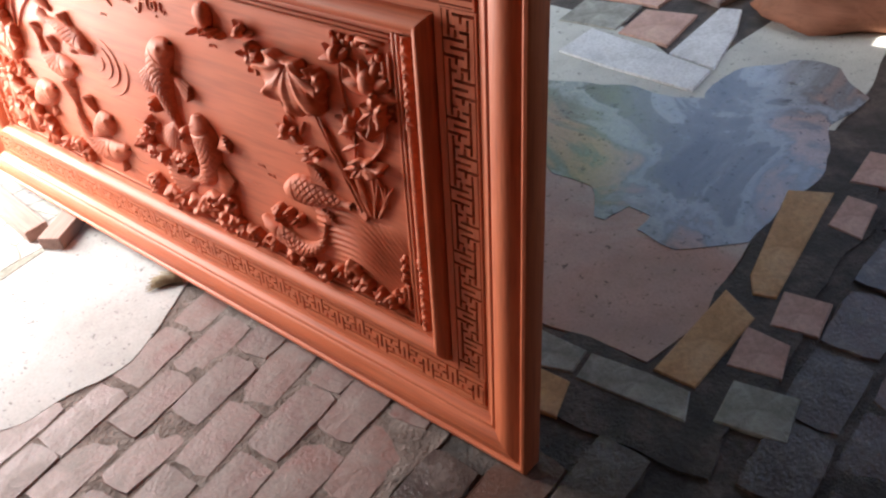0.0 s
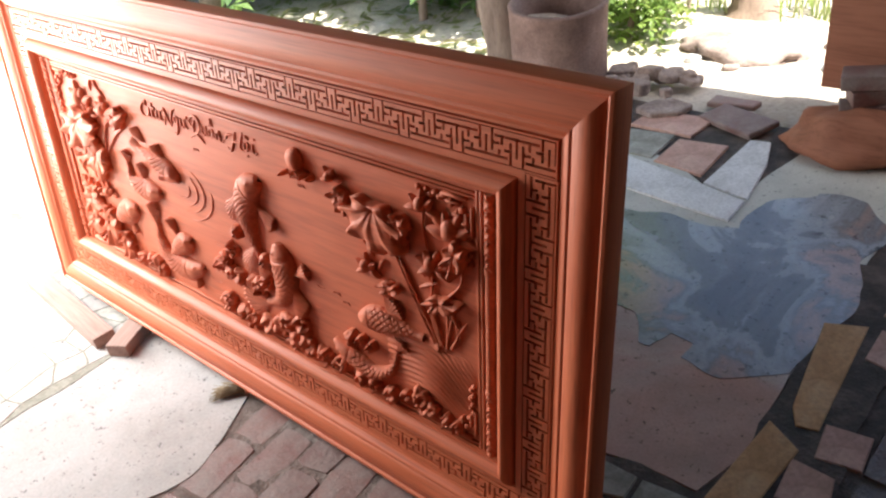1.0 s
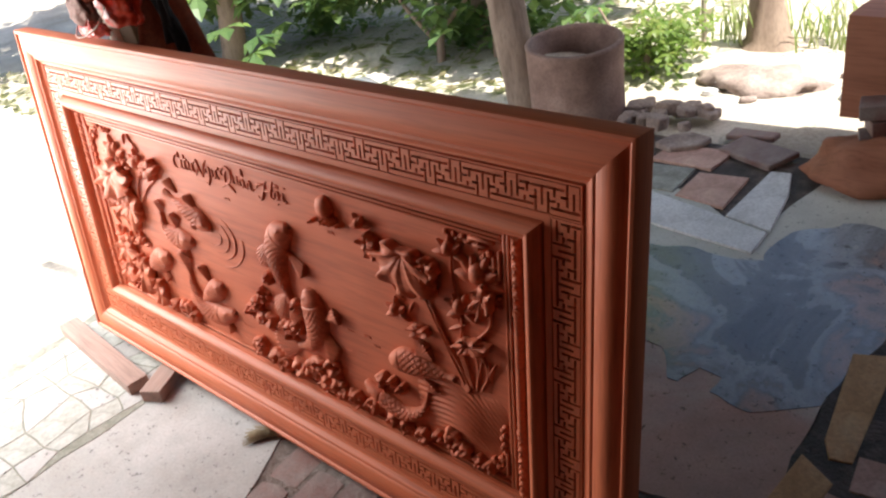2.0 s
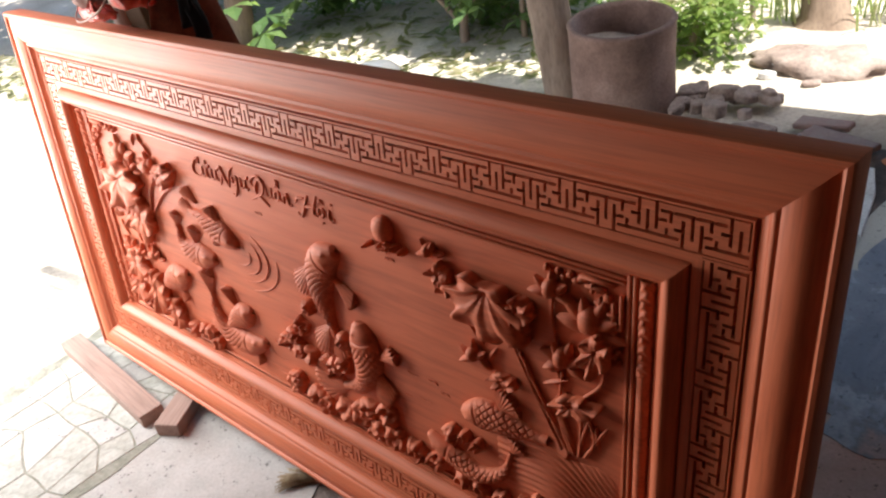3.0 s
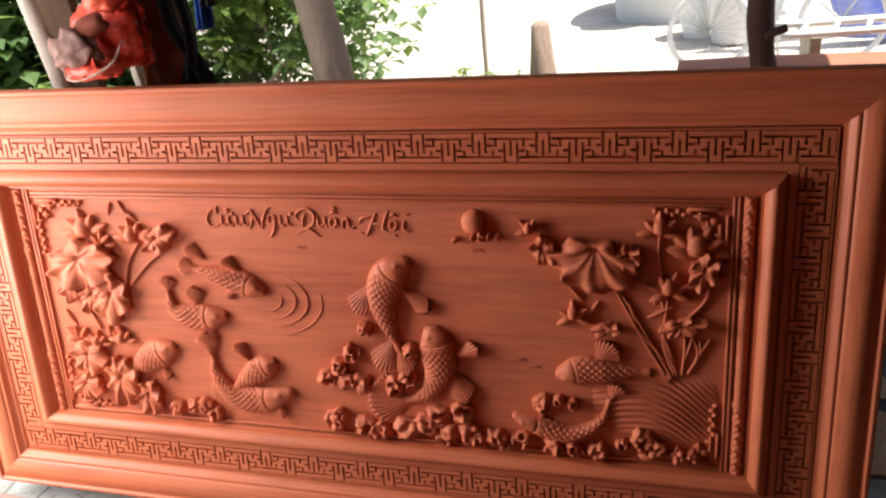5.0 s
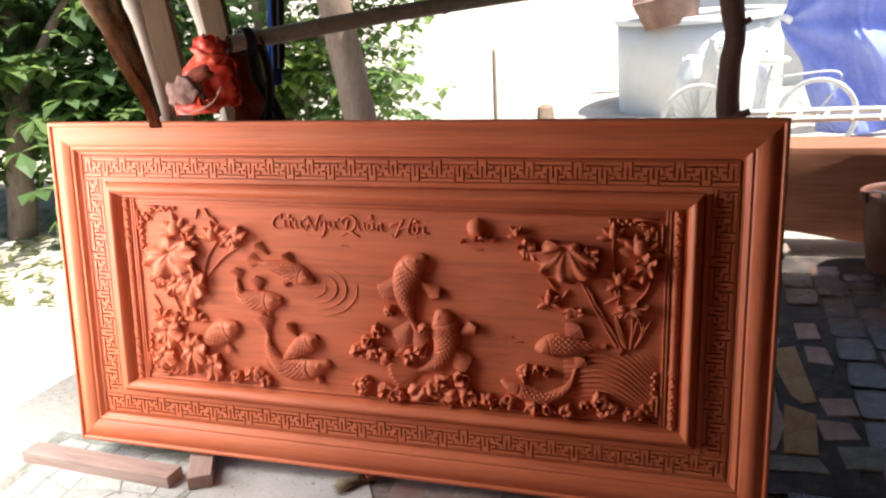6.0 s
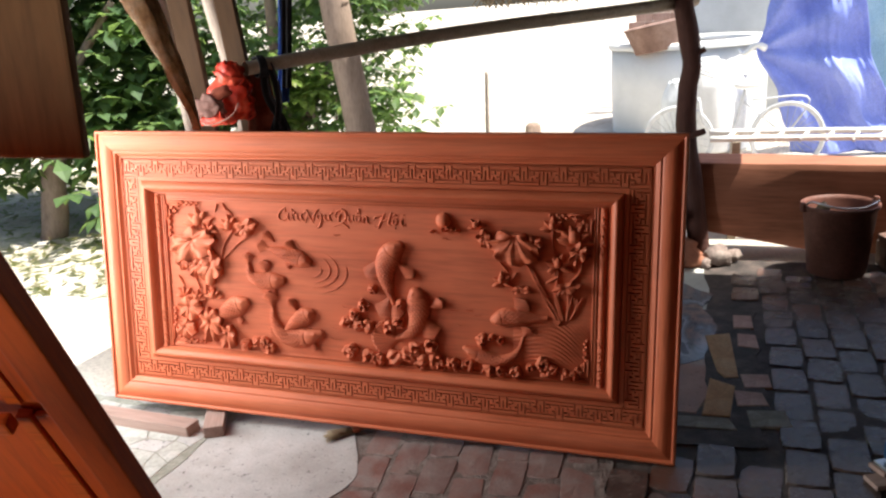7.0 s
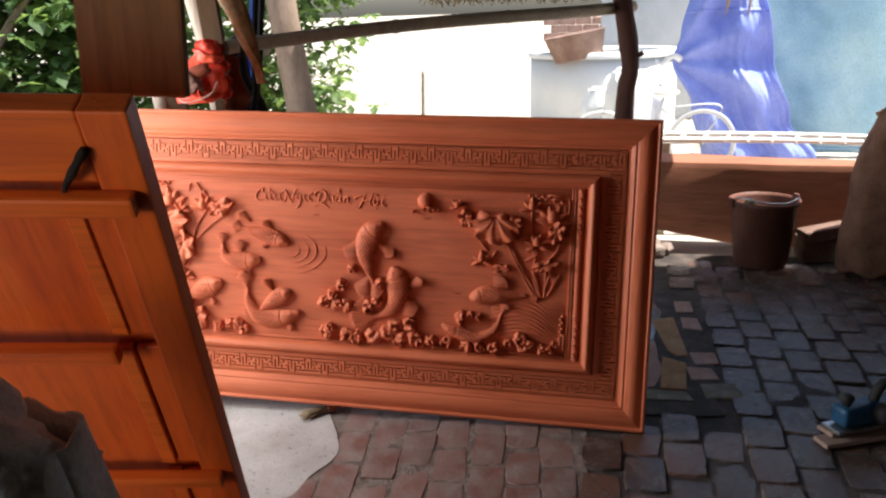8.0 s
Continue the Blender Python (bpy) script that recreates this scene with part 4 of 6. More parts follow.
def letter_u(x, y=0, horn=False):
    stroke((x, 190 + y), (x - 1, 225 + y), (x + 14, 243 + y), (x + 32, 222 + y))
    stroke((x + 38, 188 + y), (x + 38, 224 + y), (x + 52, 243 + y), (x + 64, 234 + y))
    if horn:
        stroke((x + 44, 190 + y), (x + 60, 184 + y), (x + 64, 172 + y))


def letter_o(x, y, w=34):
    stroke((x + w * 0.6, y - 22), (x, y - 14), (x + 1, y + 16), (x + w * 0.55, y + 22), (x + w, y + 2), (x + w * 0.85, y - 20), (x + w * 0.55, y - 23))


def circumflex(x, y):
    stroke((x - 18, y + 15), (x, y), (x + 18, y + 14))


def dot(x, y):
    stroke((x - 3, y - 3), (x, y), (x + 3, y + 4))


stroke((128, 175), (112, 156), (84, 172), (65, 205), (72, 238), (102, 250), (138, 236))
stroke((128, 142), (124, 160), (127, 182))
letter_u(150, 0, True)
stroke((172, 162), (186, 158), (186, 170), (178, 180))
letter_u(232)
stroke((288, 192), (296, 178), (318, 165), (326, 190), (316, 232), (300, 264))
stroke((320, 166), (340, 205), (372, 262))
stroke((372, 262), (384, 210), (404, 165), (428, 150))
letter_o(412, 212, 36)
stroke((450, 192), (447, 230), (434, 275), (412, 300), (398, 290))
letter_u(478, 0, True)
stroke((578, 218), (564, 196), (582, 170), (622, 155), (656, 172), (664, 206), (648, 240), (608, 262), (556, 290))
stroke((618, 182), (602, 210), (596, 252))
stroke((604, 262), (640, 268), (686, 300))
letter_u(682, 6)
letter_o(746, 226)
stroke((782, 203), (781, 236), (798, 248))
circumflex(768, 170)
stroke((762, 146), (772, 152), (782, 163))
stroke((815, 206), (812, 230), (811, 256))
stroke((812, 226), (830, 204), (843, 216), (841, 246), (858, 256), (870, 246))
stroke((898, 230), (912, 206), (940, 200), (962, 196))
stroke((986, 178), (962, 232), (932, 290), (902, 276))
stroke((946, 236), (992, 232), (1042, 224))
stroke((1050, 168), (1027, 220), (1020, 258), (1046, 270))
letter_o(1056, 240)
circumflex(1076, 184)
dot(1076, 292)
stroke((1130, 216), (1124, 250), (1140, 269), (1158, 256))
dot(1146, 188)
orient_out(title_bm)
part("title", title_bm, wood_carved, panel, "raised carved brush-script lettering")


# ---- posts, poles and cloths round the panel ----
def wooden_post(name, pts, radii, mat, label, rough=0.12, knots=(), seed=0, sides=14):
    root = thing(name, Matrix.Translation(pts[0]), label, "post")
    o = Vector(pts[0])
    part("shaft", tube([Vector(p) - o for p in pts], radii, 40, sides, rough=rough, seed=seed), mat, root)
    for p, d, r in knots:
        part("branch_stub", tube([Vector(p) - o, Vector(p) - o + Vector(d)], [r, r * 0.75], 6, 8, rough=0.2), mat, root)
    return root


wooden_post("crooked_post", [(2.21, 2.31, -0.02), (2.165, 2.3, 0.4), (2.125, 2.28, 0.72), (2.135, 2.27, 0.95), (2.15, 2.26, 1.12), (2.105, 2.25, 1.4), (2.07, 2.24, 1.8), (2.05, 2.22, 2.25)],
            [0.062, 0.056, 0.05, 0.05, 0.052, 0.055, 0.055], dark_post, "dark crooked tree-trunk post holding up the shed roof", 0.16,
            (((2.14, 2.25, 0.70), (0.085, -0.01, 0.03), 0.022), ((2.16, 2.24, 1.13), (0.06, 0, 0.035), 0.018)), 3)
trunk = wooden_post("leaning_trunk_post", [(0.20, 2.42, -0.03), (0.155, 2.41, 0.4), (0.115, 2.4, 0.9), (0.045, 2.4, 1.5), (-0.06, 2.4, 2.4)], [0.105, 0.098, 0.095, 0.09, 0.085], bark,
                    "grey-brown trunk post with flaking bark at the yard's edge", 0.1, (), 8)
part("brace", tube([(-0.10, -0.03, 1.55), (-0.26, -0.04, 1.72), (-0.5, -0.05, 1.95)], [0.05, 0.045, 0.04], 12, 10, rough=0.15), bark, trunk)
wooden_post("pale_pole", [(0.44, 0.33, -0.01), (0.37, 0.32, 0.9), (0.335, 0.31, 1.3), (0.28, 0.3, 1.7), (0.2, 0.28, 2.5)], [0.034, 0.032, 0.03, 0.03], grey_post, "smooth pale round pole behind the carved panel", 0.05, (), 5)
wooden_post("stripped_pole", [(0.60, 0.42, -0.01), (0.585, 0.36, 0.9), (0.565, 0.33, 1.3), (0.52, 0.3, 1.65), (0.46, 0.27, 2.5)], [0.042, 0.04, 0.038, 0.036], grey_post, "bark-stripped pale pole tied behind the carved panel", 0.08, (), 6)
for x, w, tilt, lab in ((0.445, 0.085, -2, "wide brown sawn board standing behind the panel"), (0.665, 0.075, -3, "dark brown sawn board propped behind the panel")):
    board = solid("upright_board", box((w, 0.03, 2.5), (0, 0, 1.24), 0.004, seg=2), umber_board, pose(x, 0.40, 0, 4, tilt, 4), lab, "board", "boards behind the panel", smooth=False)

# bamboo rail, tied from the poles out to the crooked post
rail = thing("bamboo_rail", Matrix(), "grey weathered bamboo pole lashed between the posts", "pole")
ends = Vector((0.69, 0.20, 1.318)), Vector((2.16, 2.42, 1.425))
b = bmesh.new()
rows, n = [], 120
way = (ends[1] - ends[0]).normalized()
side = way.cross(Vector((0, 0, 1))).normalized()
upv = side.cross(way)
for i in range(n + 1):
    f = i / n
    r = 0.025 + 0.009 * f
    node_at = (f * 7.3 + 0.25) % 1
    r += 0.004 * math.exp(-((node_at - 0.5) / 0.018) ** 2) - 0.0015 * math.exp(-((node_at - 0.54) / 0.02) ** 2)
    c = ends[0].lerp(ends[1], f) + Vector((0, 0, 0.012 * math.sin(f * 5)))
    rows.append([c + (side * math.cos(a) + upv * math.sin(a)) * r for a in (2 * math.pi * j / 12 for j in range(12))])
faces_grid(b, rows, close_v=True)
bmesh.ops.recalc_face_normals(b, faces=b.faces)
part("culm", b, bamboo_mat, rail)
for f in (0.02, 0.965):
    c = ends[0].lerp(ends[1], f)
    b = bmesh.new()
    for k in range(5):
        faces_grid(b, [[c + way * (0.006 * k - 0.012) + (side * math.cos(a) + upv * math.sin(a)) * (0.036 + 0.008 * f + 0.004 * math.cos(q)) + way * 0.004 * math.sin(q) for q in (2 * math.pi * w / 6 for w in range(6))] for a in (2 * math.pi * j / 20 for j in range(20))], close_u=True, close_v=True)
    bmesh.ops.recalc_face_normals(b, faces=b.faces)
    part("lashing", b, black_cloth, rail, "black cord lashing")


# red bag hung at the panel's upper edge, with a tin pan, cloths and straps
bag = thing("red_bag", pose(0.605, 0.185, 1.135), "crumpled red plastic bag with a dusty pink lining", "bag")


def crumple(u, v, w, h, depth, seed):
    a = 2 * math.pi * u
    r = (0.72 + 0.28 * math.sin(math.pi * min(1, v * 1.05))) * (1 - 0.45 * max(0, v - 0.72) / 0.28)
    q = 1 + 0.32 * noise.noise(Vector((math.cos(a) * 2.4, math.sin(a) * 2.4, v * 5 + seed))) + 0.16 * noise.noise(Vector((math.cos(a) * 6, math.sin(a) * 6, v * 12 + seed)))
    return (w / 2 * r * q * math.cos(a), depth / 2 * r * q * math.sin(a), h * v + 0.015 * noise.noise(Vector((a, v * 4, seed))))


part("bag_body", sheet(lambda u, v: crumple(u, v, 0.165, 0.17, 0.09, 2), 40, 22, 0.0015), red_bag, bag, m=pose(-0.005, 0.045, 0.0))
part("bag_fold", sheet(lambda u, v: crumple(u, v, 0.10, 0.075, 0.08, 9), 30, 12, 0.0015), red_bag, bag, m=pose(0.02, 0.0, 0.14, 10, 20, 0))
lining = part("bag_lining", sheet(lambda u, v: crumple(u, v, 0.12, 0.095, 0.05, 15), 36, 16, 0.0015), pink_clay, bag, "dusty pink inner lining", m=pose(-0.035, -0.03, 0.012, 8, -24, 0))
part("bag_mouth", lump((0.10, 0.03, 0.05), 3, 0.5), rust_cloth, bag, "dark open mouth of the bag", m=pose(-0.01, -0.03, 0.098, 0, -22, 0))
part("bag_front", sheet(lambda u, v: crumple(u, v, 0.14, 0.035, 0.05, 21), 30, 8, 0.0015), red_bag, bag, m=pose(-0.02, -0.04, -0.004))
part("torn_edge", tube([(-0.088, -0.045, 0.03), (-0.06, -0.075, 0.004), (-0.01, -0.078, 0.004), (0.05, -0.06, 0.03), (0.065, -0.03, 0.07)], [0.0015, 0.0025, 0.0025, 0.0015], 24, 8, rough=0.4), pink_slab, bag, "pale torn printed edge")
flap = thing("brown_cloth", pose(0.685, 0.29, 1.09), "rust-red cloth hanging behind the panel's top", "cloth")
part("drape", sheet(lambda u, v: ((u - 0.5) * 0.07 - 0.02 * v + 0.012 * math.sin(u * 9 + v * 3), (u - 0.5) * (0.21 - 0.15 * v) + 0.03 * v, -0.12 + 0.36 * v), 30, 16, 0.003), rust_cloth, flap)
strap = thing("black_cloth", pose(0.765, 0.27, 1.10), "limp black cloth slung over the bamboo end", "cloth")
part("drape", sheet(lambda u, v: (0.045 * (u - 0.5) * (1 - 0.25 * v) - 0.06 * v + 0.01 * math.sin(v * 9), 0.012 * math.sin(u * 8 + v * 5), -0.05 + 0.30 * v), 12, 24, 0.006), black_cloth, strap)
part("drape", sheet(lambda u, v: (0.03 * (u - 0.5) - 0.03 + 0.035 * math.sin(v * 2.6), -0.012 + 0.01 * math.sin(u * 8 + v * 4), -0.02 + 0.25 * v), 10, 20, 0.005), black_cloth, strap)
cl = thing("blue_cloth", pose(0.60, 0.60, 1.15), "strip of blue and black cloth hung from a nail", "cloth")
part("drape", sheet(lambda u, v: (0.07 * (u - 0.5) * (0.6 + 0.5 * v) + 0.17 * v, 0.014 * math.sin(u * 9 + v * 4), 1.28 * v), 14, 24, 0.004), blue_cloth, cl)
part("drape", sheet(lambda u, v: (0.04 * (u - 0.5) + 0.035 + 0.17 * v, -0.02 + 0.01 * math.sin(u * 7), 0.06 + 1.2 * v), 10, 20, 0.004), black_cloth, cl)

# twisted rag and short board hanging from the roof, nearer to the eye
rag = thing("hanging_rag", pose(1.40, -1.15, 1.31), "long twisted faded rag hanging from the roof", "rag")
part("twist", sheet(lambda u, v: ((0.003 + 0.027 * min(1, v * 5) ** 0.9 + 0.02 * v) * (1 + 0.7 * noise.noise(Vector((math.cos(6.28 * u + v * 9) * 2, math.sin(6.28 * u + v * 9) * 2, v * 14)))) * math.cos(6.2832 * u) - 0.085 * min(1, v * 4) - 0.12 * v,
                                    (0.004 + 0.022 * min(1, v * 5) ** 0.8) * math.sin(6.2832 * u), 1.28 * v), 28, 90, 0.002), patterned_rag, rag)
part("tail", sheet(lambda u, v: (0.016 * (u - 0.5) + 0.004 * math.sin(v * 8) - 0.05 * v, -0.010, -0.012 + 0.15 * v), 6, 12, 0.002), patterned_rag, rag)
hb = thing("hanging_board", pose(1.325, -1.45, 1.305, 0, 3, 8), "short brown board hanging under the roof", "board")
part("plank", box((0.16, 0.02, 0.85), (0, 0, 0.425), 0.006, seg=2), brown_board, hb, smooth=False)
part("cord", tube([(0, 0.014, 0.8), (0.005, 0.016, 1.05), (0, 0, 1.34)], [0.004, 0.004], 8, 6), sack_brown, hb)
eave = bmesh.new()
rnd = random.Random(3)
for _ in range(420):
    x, L = rnd.uniform(0.95, 2.02), rnd.uniform(0.12, 0.24)
    o = Vector((x, 2.44 + rnd.uniform(-0.03, 0.05), 1.68))
    tube([o, o + Vector((rnd.uniform(-0.03, 0.03), 0.02, -L * 0.5)), o + Vector((rnd.uniform(-0.08, 0.08), 0.04, -L))], [0.006, 0.003], 4, 4, eave)
solid("thatch_fringe", eave, thatch_mat, Matrix(), "ragged dry thatch fringe hanging from the eave", "thatch", kind="stuff")

# ---- clay pipe, stones and rubble behind the panel ----
pipe = thing("clay_pipe", pose(0.565, 2.34, -0.01, 2, 3, 0), "upright brown clay drainpipe section half filled with sand", "pipe")
part("shell", lathe([(0.222, 0.0), (0.228, 0.03), (0.226, 0.2), (0.23, 0.395), (0.234, 0.41), (0.228, 0.418), (0.208, 0.418), (0.203, 0.40), (0.203, 0.02), (0.19, 0.0)], 48, wobble=0.015), clay, pipe)
b = bmesh.new()
faces_grid(b, [[(r * math.cos(a), r * math.sin(a), 0.29 + 0.04 * math.cos(a * 1 + 2.2) * r / 0.2 + 0.02 * noise.noise(Vector((r * 12 * math.cos(a), r * 12 * math.sin(a), 0)))) for a in (2 * math.pi * j / 28 for j in range(28))] for r in (0.001, 0.05, 0.1, 0.15, 0.204)], close_v=True)
bmesh.ops.recalc_face_normals(b, faces=b.faces)
part("sand_fill", b, earth, pipe, "pale sand fill")


def loose_stone(x, y, size, turn, tilt, seed, mat=stone, name="broken_slab", label="broken flat piece of reddish stone", z=0.0):
    rnd = random.Random(seed)
    n = 6
    pts = [(size[0] / 2 * math.cos(2 * math.pi * k / n + rnd.uniform(-0.3, 0.3)) * rnd.uniform(0.8, 1.1), size[1] / 2 * math.sin(2 * math.pi * k / n + rnd.uniform(-0.3, 0.3)) * rnd.uniform(0.8, 1.1)) for k in range(n)]
    b = slab_polygon(pts, 0.0, size[2])
    bmesh.ops.bevel(b, geom=b.edges[:], offset=0.006, segments=1, affect="EDGES")
    return solid(name, b, mat, pose(x, y, z, tilt, tilt * 0.5, turn), label, "stone", "loose stones by the yard", smooth=False)


for pts, lift in (([(1.349, 2.206), (1.408, 2.34), (1.682, 2.238), (1.613, 2.094)], 0.014), ([(1.32, 2.34), (1.33, 2.42), (1.54, 2.40), (1.53, 2.345)], 0.01)):
    mx, my = sum(p[0] for p in pts) / 4, sum(p[1] for p in pts) / 4
    b = slab_polygon([(x - mx, y - my) for x, y in pts], 0.0, 0.026)
    bmesh.ops.bevel(b, geom=b.edges[:], offset=0.005, segments=1, affect="EDGES")
    solid("broken_slab", b, brick_red, pose(mx, my, 0.0, 4, -3, 0), "broken flat piece of red stone on the ground", "stone", "loose stones by the yard", smooth=False)
ledge = solid("stone_ledge", lump((0.66, 0.30, 0.16), 9, 0.45, 16, 28), stone, pose(1.17, 3.0, 0.0, 0, 0, 4), "low crumbling sunlit ledge of earth and stone", "ledge")
loose_stone(1.18, 2.22, (0.26, 0.2, 0.03), 30, 0, 3)
random.seed(11)
for k in range(24):
    x, y = random.uniform(0.80, 1.16), random.uniform(2.28, 2.56)
    loose_stone(x, y, (random.uniform(0.07, 0.17), random.uniform(0.06, 0.12), random.uniform(0.025, 0.06)), random.uniform(0, 180), random.uniform(-14, 14), 20 + k, name="rubble_piece", label="small piece of broken brick and stone", z=random.uniform(0, 0.03))
for k in range(12):
    x, y = random.uniform(0.8, 1.75), random.uniform(2.75, 3.2)
    loose_stone(x, y, (random.uniform(0.06, 0.16), random.uniform(0.05, 0.11), random.uniform(0.02, 0.05)), random.uniform(0, 180), random.uniform(-16, 16), 80 + k, stone if k % 3 else pale_slab, "rubble_piece", "pale sunlit rubble block at the yard's edge", -0.01)
for k, (x, y, s) in enumerate(((2.30, 2.17, 0.16), (2.38, 2.23, 0.10), (2.24, 2.10, 0.08))):
    solid("rock", lump((s, s * 0.8, s * 0.75), k + 5, 0.5), stone, pose(x, y, s * 0.24, 0, 0, 40 * k), "small dark rock at the foot of the crooked post", "stone", "loose stones by the yard")
solid("dirt_heap", lump((0.52, 0.34, 0.26), 4, 0.35, 16, 24), old_timber, pose(1.98, 2.17, 0.03), "low heap of dark brown sawdust and dirt", "heap", kind="stuff")
for k, (x, y, z, rz) in enumerate(((2.0, 2.22, 0.145, 20), (2.02, 2.24, 0.208, 32), (2.0, 2.21, 0.27, 14))):
    brick_pile = solid("loose_brick", box((0.2, 0.1, 0.058), (0, 0, 0), 0.006, seg=2), brick_red, pose(x, y, z, 3, -4, rz), "orange-red brick stacked on the dirt heap", "brick", "bricks on the dirt heap", smooth=False)

# ---- the big timber, bucket, sack and tool on the shade side ----
timber = thing("sawn_timber", pose(2.83, 2.46, -0.03, 0, 1.6, -1.5), "huge reddish-brown sawn log lying on stone blocks", "timber")
b = bmesh.new()
rows = []
outline = [(-0.13, 0.06), (-0.142, 0.3), (-0.152, 0.52), (-0.142, 0.553), (0.0, 0.562), (0.11, 0.555), (0.128, 0.52), (0.13, 0.3), (0.125, 0.06), (0.0, 0.048)]
for i in range(61):
    x = -1.05 + 2.35 * i / 60
    rows.append([(x, y + 0.012 * noise.noise(Vector((x * 2, y * 9, z * 4))), z + 0.018 * noise.noise(Vector((x * 1.7, 3 + y * 3, z * 3))) + (0.09 * min(1, max(0, -x / 0.6)) if z < 0.1 else 0)) for y, z in outline])
vs = faces_grid(b, rows, close_v=True)
b.faces.new(vs[0])
b.faces.new(vs[-1])
bmesh.ops.recalc_face_normals(b, faces=b.faces)
ob = part("log", b, old_timber, timber)
ob.data.set_sharp_from_angle(angle=radians(40))
for x, h in ((-0.85, 0.14), (1.0, 0.09)):
    part("bearer_block", box((0.16, 0.22, h), (x, 0, h / 2), 0.008, seg=2), stone, timber, smooth=False)

bucket = thing("bucket", pose(2.89, 2.07, 0.0, 0, 0, 20), "brown rubber builder's bucket with a wire handle", "bucket")
part("body", lathe([(0.0, 0.006), (0.135, 0.004), (0.142, 0.012), (0.176, 0.345), (0.188, 0.355), (0.188, 0.372), (0.178, 0.374), (0.170, 0.352), (0.136, 0.03), (0.0, 0.025)], 40), bucket_mat, bucket)
part("handle", tube([(-0.185, 0, 0.36), (-0.17, -0.05, 0.40), (-0.09, -0.14, 0.385), (0.03, -0.165, 0.38), (0.13, -0.12, 0.395), (0.185, 0, 0.36)], [0.005, 0.005], 36, 8), steel, bucket, "thin pale wire handle")
for sx in (-1, 1):
    part("lug", box((0.02, 0.04, 0.05), (sx * 0.19, 0, 0.365), 0.006, seg=2), bucket_mat, bucket, smooth=False)
part("rag_in_bucket", lump((0.07, 0.05, 0.06), 5, 0.6), thatch_mat, bucket, "pale straw wisp over the rim", m=pose(-0.12, -0.06, 0.36))


def standing_sack(name, m, w, h, mat, label, seed, lean=0.0):
    root = thing(name, m, label, "sack")
    part("sack_body", sheet(lambda u, v: ((w / 2 * (0.9 + 0.18 * math.sin(math.pi * v) - 0.45 * max(0, v - 0.75) ** 1.0 * 2) * (1 + 0.13 * noise.noise(Vector((math.cos(6.283 * u) * 1.8, math.sin(6.283 * u) * 1.8, v * 3.5 + seed))) + 0.05 * noise.noise(Vector((math.cos(6.283 * u) * 6, math.sin(6.283 * u) * 6, v * 11 + seed))))) * math.cos(6.2832 * u) + lean * v,
                                             (w / 2.3 * (0.9 + 0.18 * math.sin(math.pi * v) - 0.45 * max(0, v - 0.75) * 2) * (1 + 0.13 * noise.noise(Vector((math.cos(6.283 * u) * 1.8, math.sin(6.283 * u) * 1.8, v * 3.5 + seed + 4))))) * math.sin(6.2832 * u),
                                             h * v + 0.03 * noise.noise(Vector((math.cos(6.283 * u) * 2, math.sin(6.283 * u) * 2, seed)))), 48, 40, 0.003), mat, root)
    part("gathered_top", lump((w * 0.62, w * 0.55, h * 0.14), seed, 0.55, 14, 20), mat, root, m=pose(lean, 0, h * 0.98))
    return root


standing_sack("brown_sack", pose(3.44, 2.0, 0.0), 0.36, 0.86, sack_brown, "slumped brown woven sack leaning by the timber", 2, 0.10)
solid("clay_block", box((0.26, 0.12, 0.07), (0, 0, 0.035), 0.012, seg=2), clay, pose(3.24, 2.16, 0.13, 0, -8, 15), "reddish clay block beside the brown sack", "block", smooth=False)
solid("clay_block", box((0.3, 0.16, 0.13), (0, 0, 0.065), 0.012, seg=2), stone, pose(3.26, 2.2, 0.0, 0, 0, 8), "dark stone block beside the brown sack", "block", smooth=False)

tool = thing("power_planer", pose(2.90, 0.12, 0.036, 0, 0, 28), "blue and black hand power planer resting on a board", "power tool")
b = box((0.24, 0.075, 0.07), (0, 0, 0.05), 0.018, seg=3)
part("body", b, tool_blue, tool)
part("sole", box((0.29, 0.085, 0.012), (0, 0, 0.006), 0.003), steel, tool, smooth=False)
part("handle", tube([(0.02, 0, 0.08), (0.05, 0, 0.135), (0.12, 0, 0.14), (0.15, 0, 0.10), (0.14, 0, 0.06)], [0.016, 0.018, 0.018, 0.016], 24, 10), rubber, tool, "black moulded handle")
part("knob", lathe([(0.0, 0.045), (0.02, 0.042), (0.024, 0.03), (0.018, 0.015), (0.012, 0.0)], 20), rubber, tool, m=pose(-0.09, 0, 0.08))
part("motor_cap", lathe([(0.0, 0.05), (0.026, 0.048), (0.034, 0.03), (0.036, 0.0)], 24), rubber, tool, m=pose(0.02, -0.035, 0.055, 90, 0, 0))
part("cable", tube([(0.15, 0, 0.09), (0.24, 0.03, 0.06), (0.30, 0.12, -0.02), (0.42, 0.2, -0.03), (0.55, 0.12, -0.03)], [0.004, 0.004], 30, 6), rubber, tool)
for k, (dx, dy, rz) in enumerate(((0.0, -0.02, 24), (0.015, 0.045, 30))):
    solid("thin_board", box((0.36, 0.07, 0.016), (0, 0, 0), 0.002), plank_mat, pose(2.90 + dx, 0.11 + dy, 0.010 + 0.017 * k, 0, 0, rz), "thin offcut board under the power planer", "board", "boards under the planer", smooth=False)

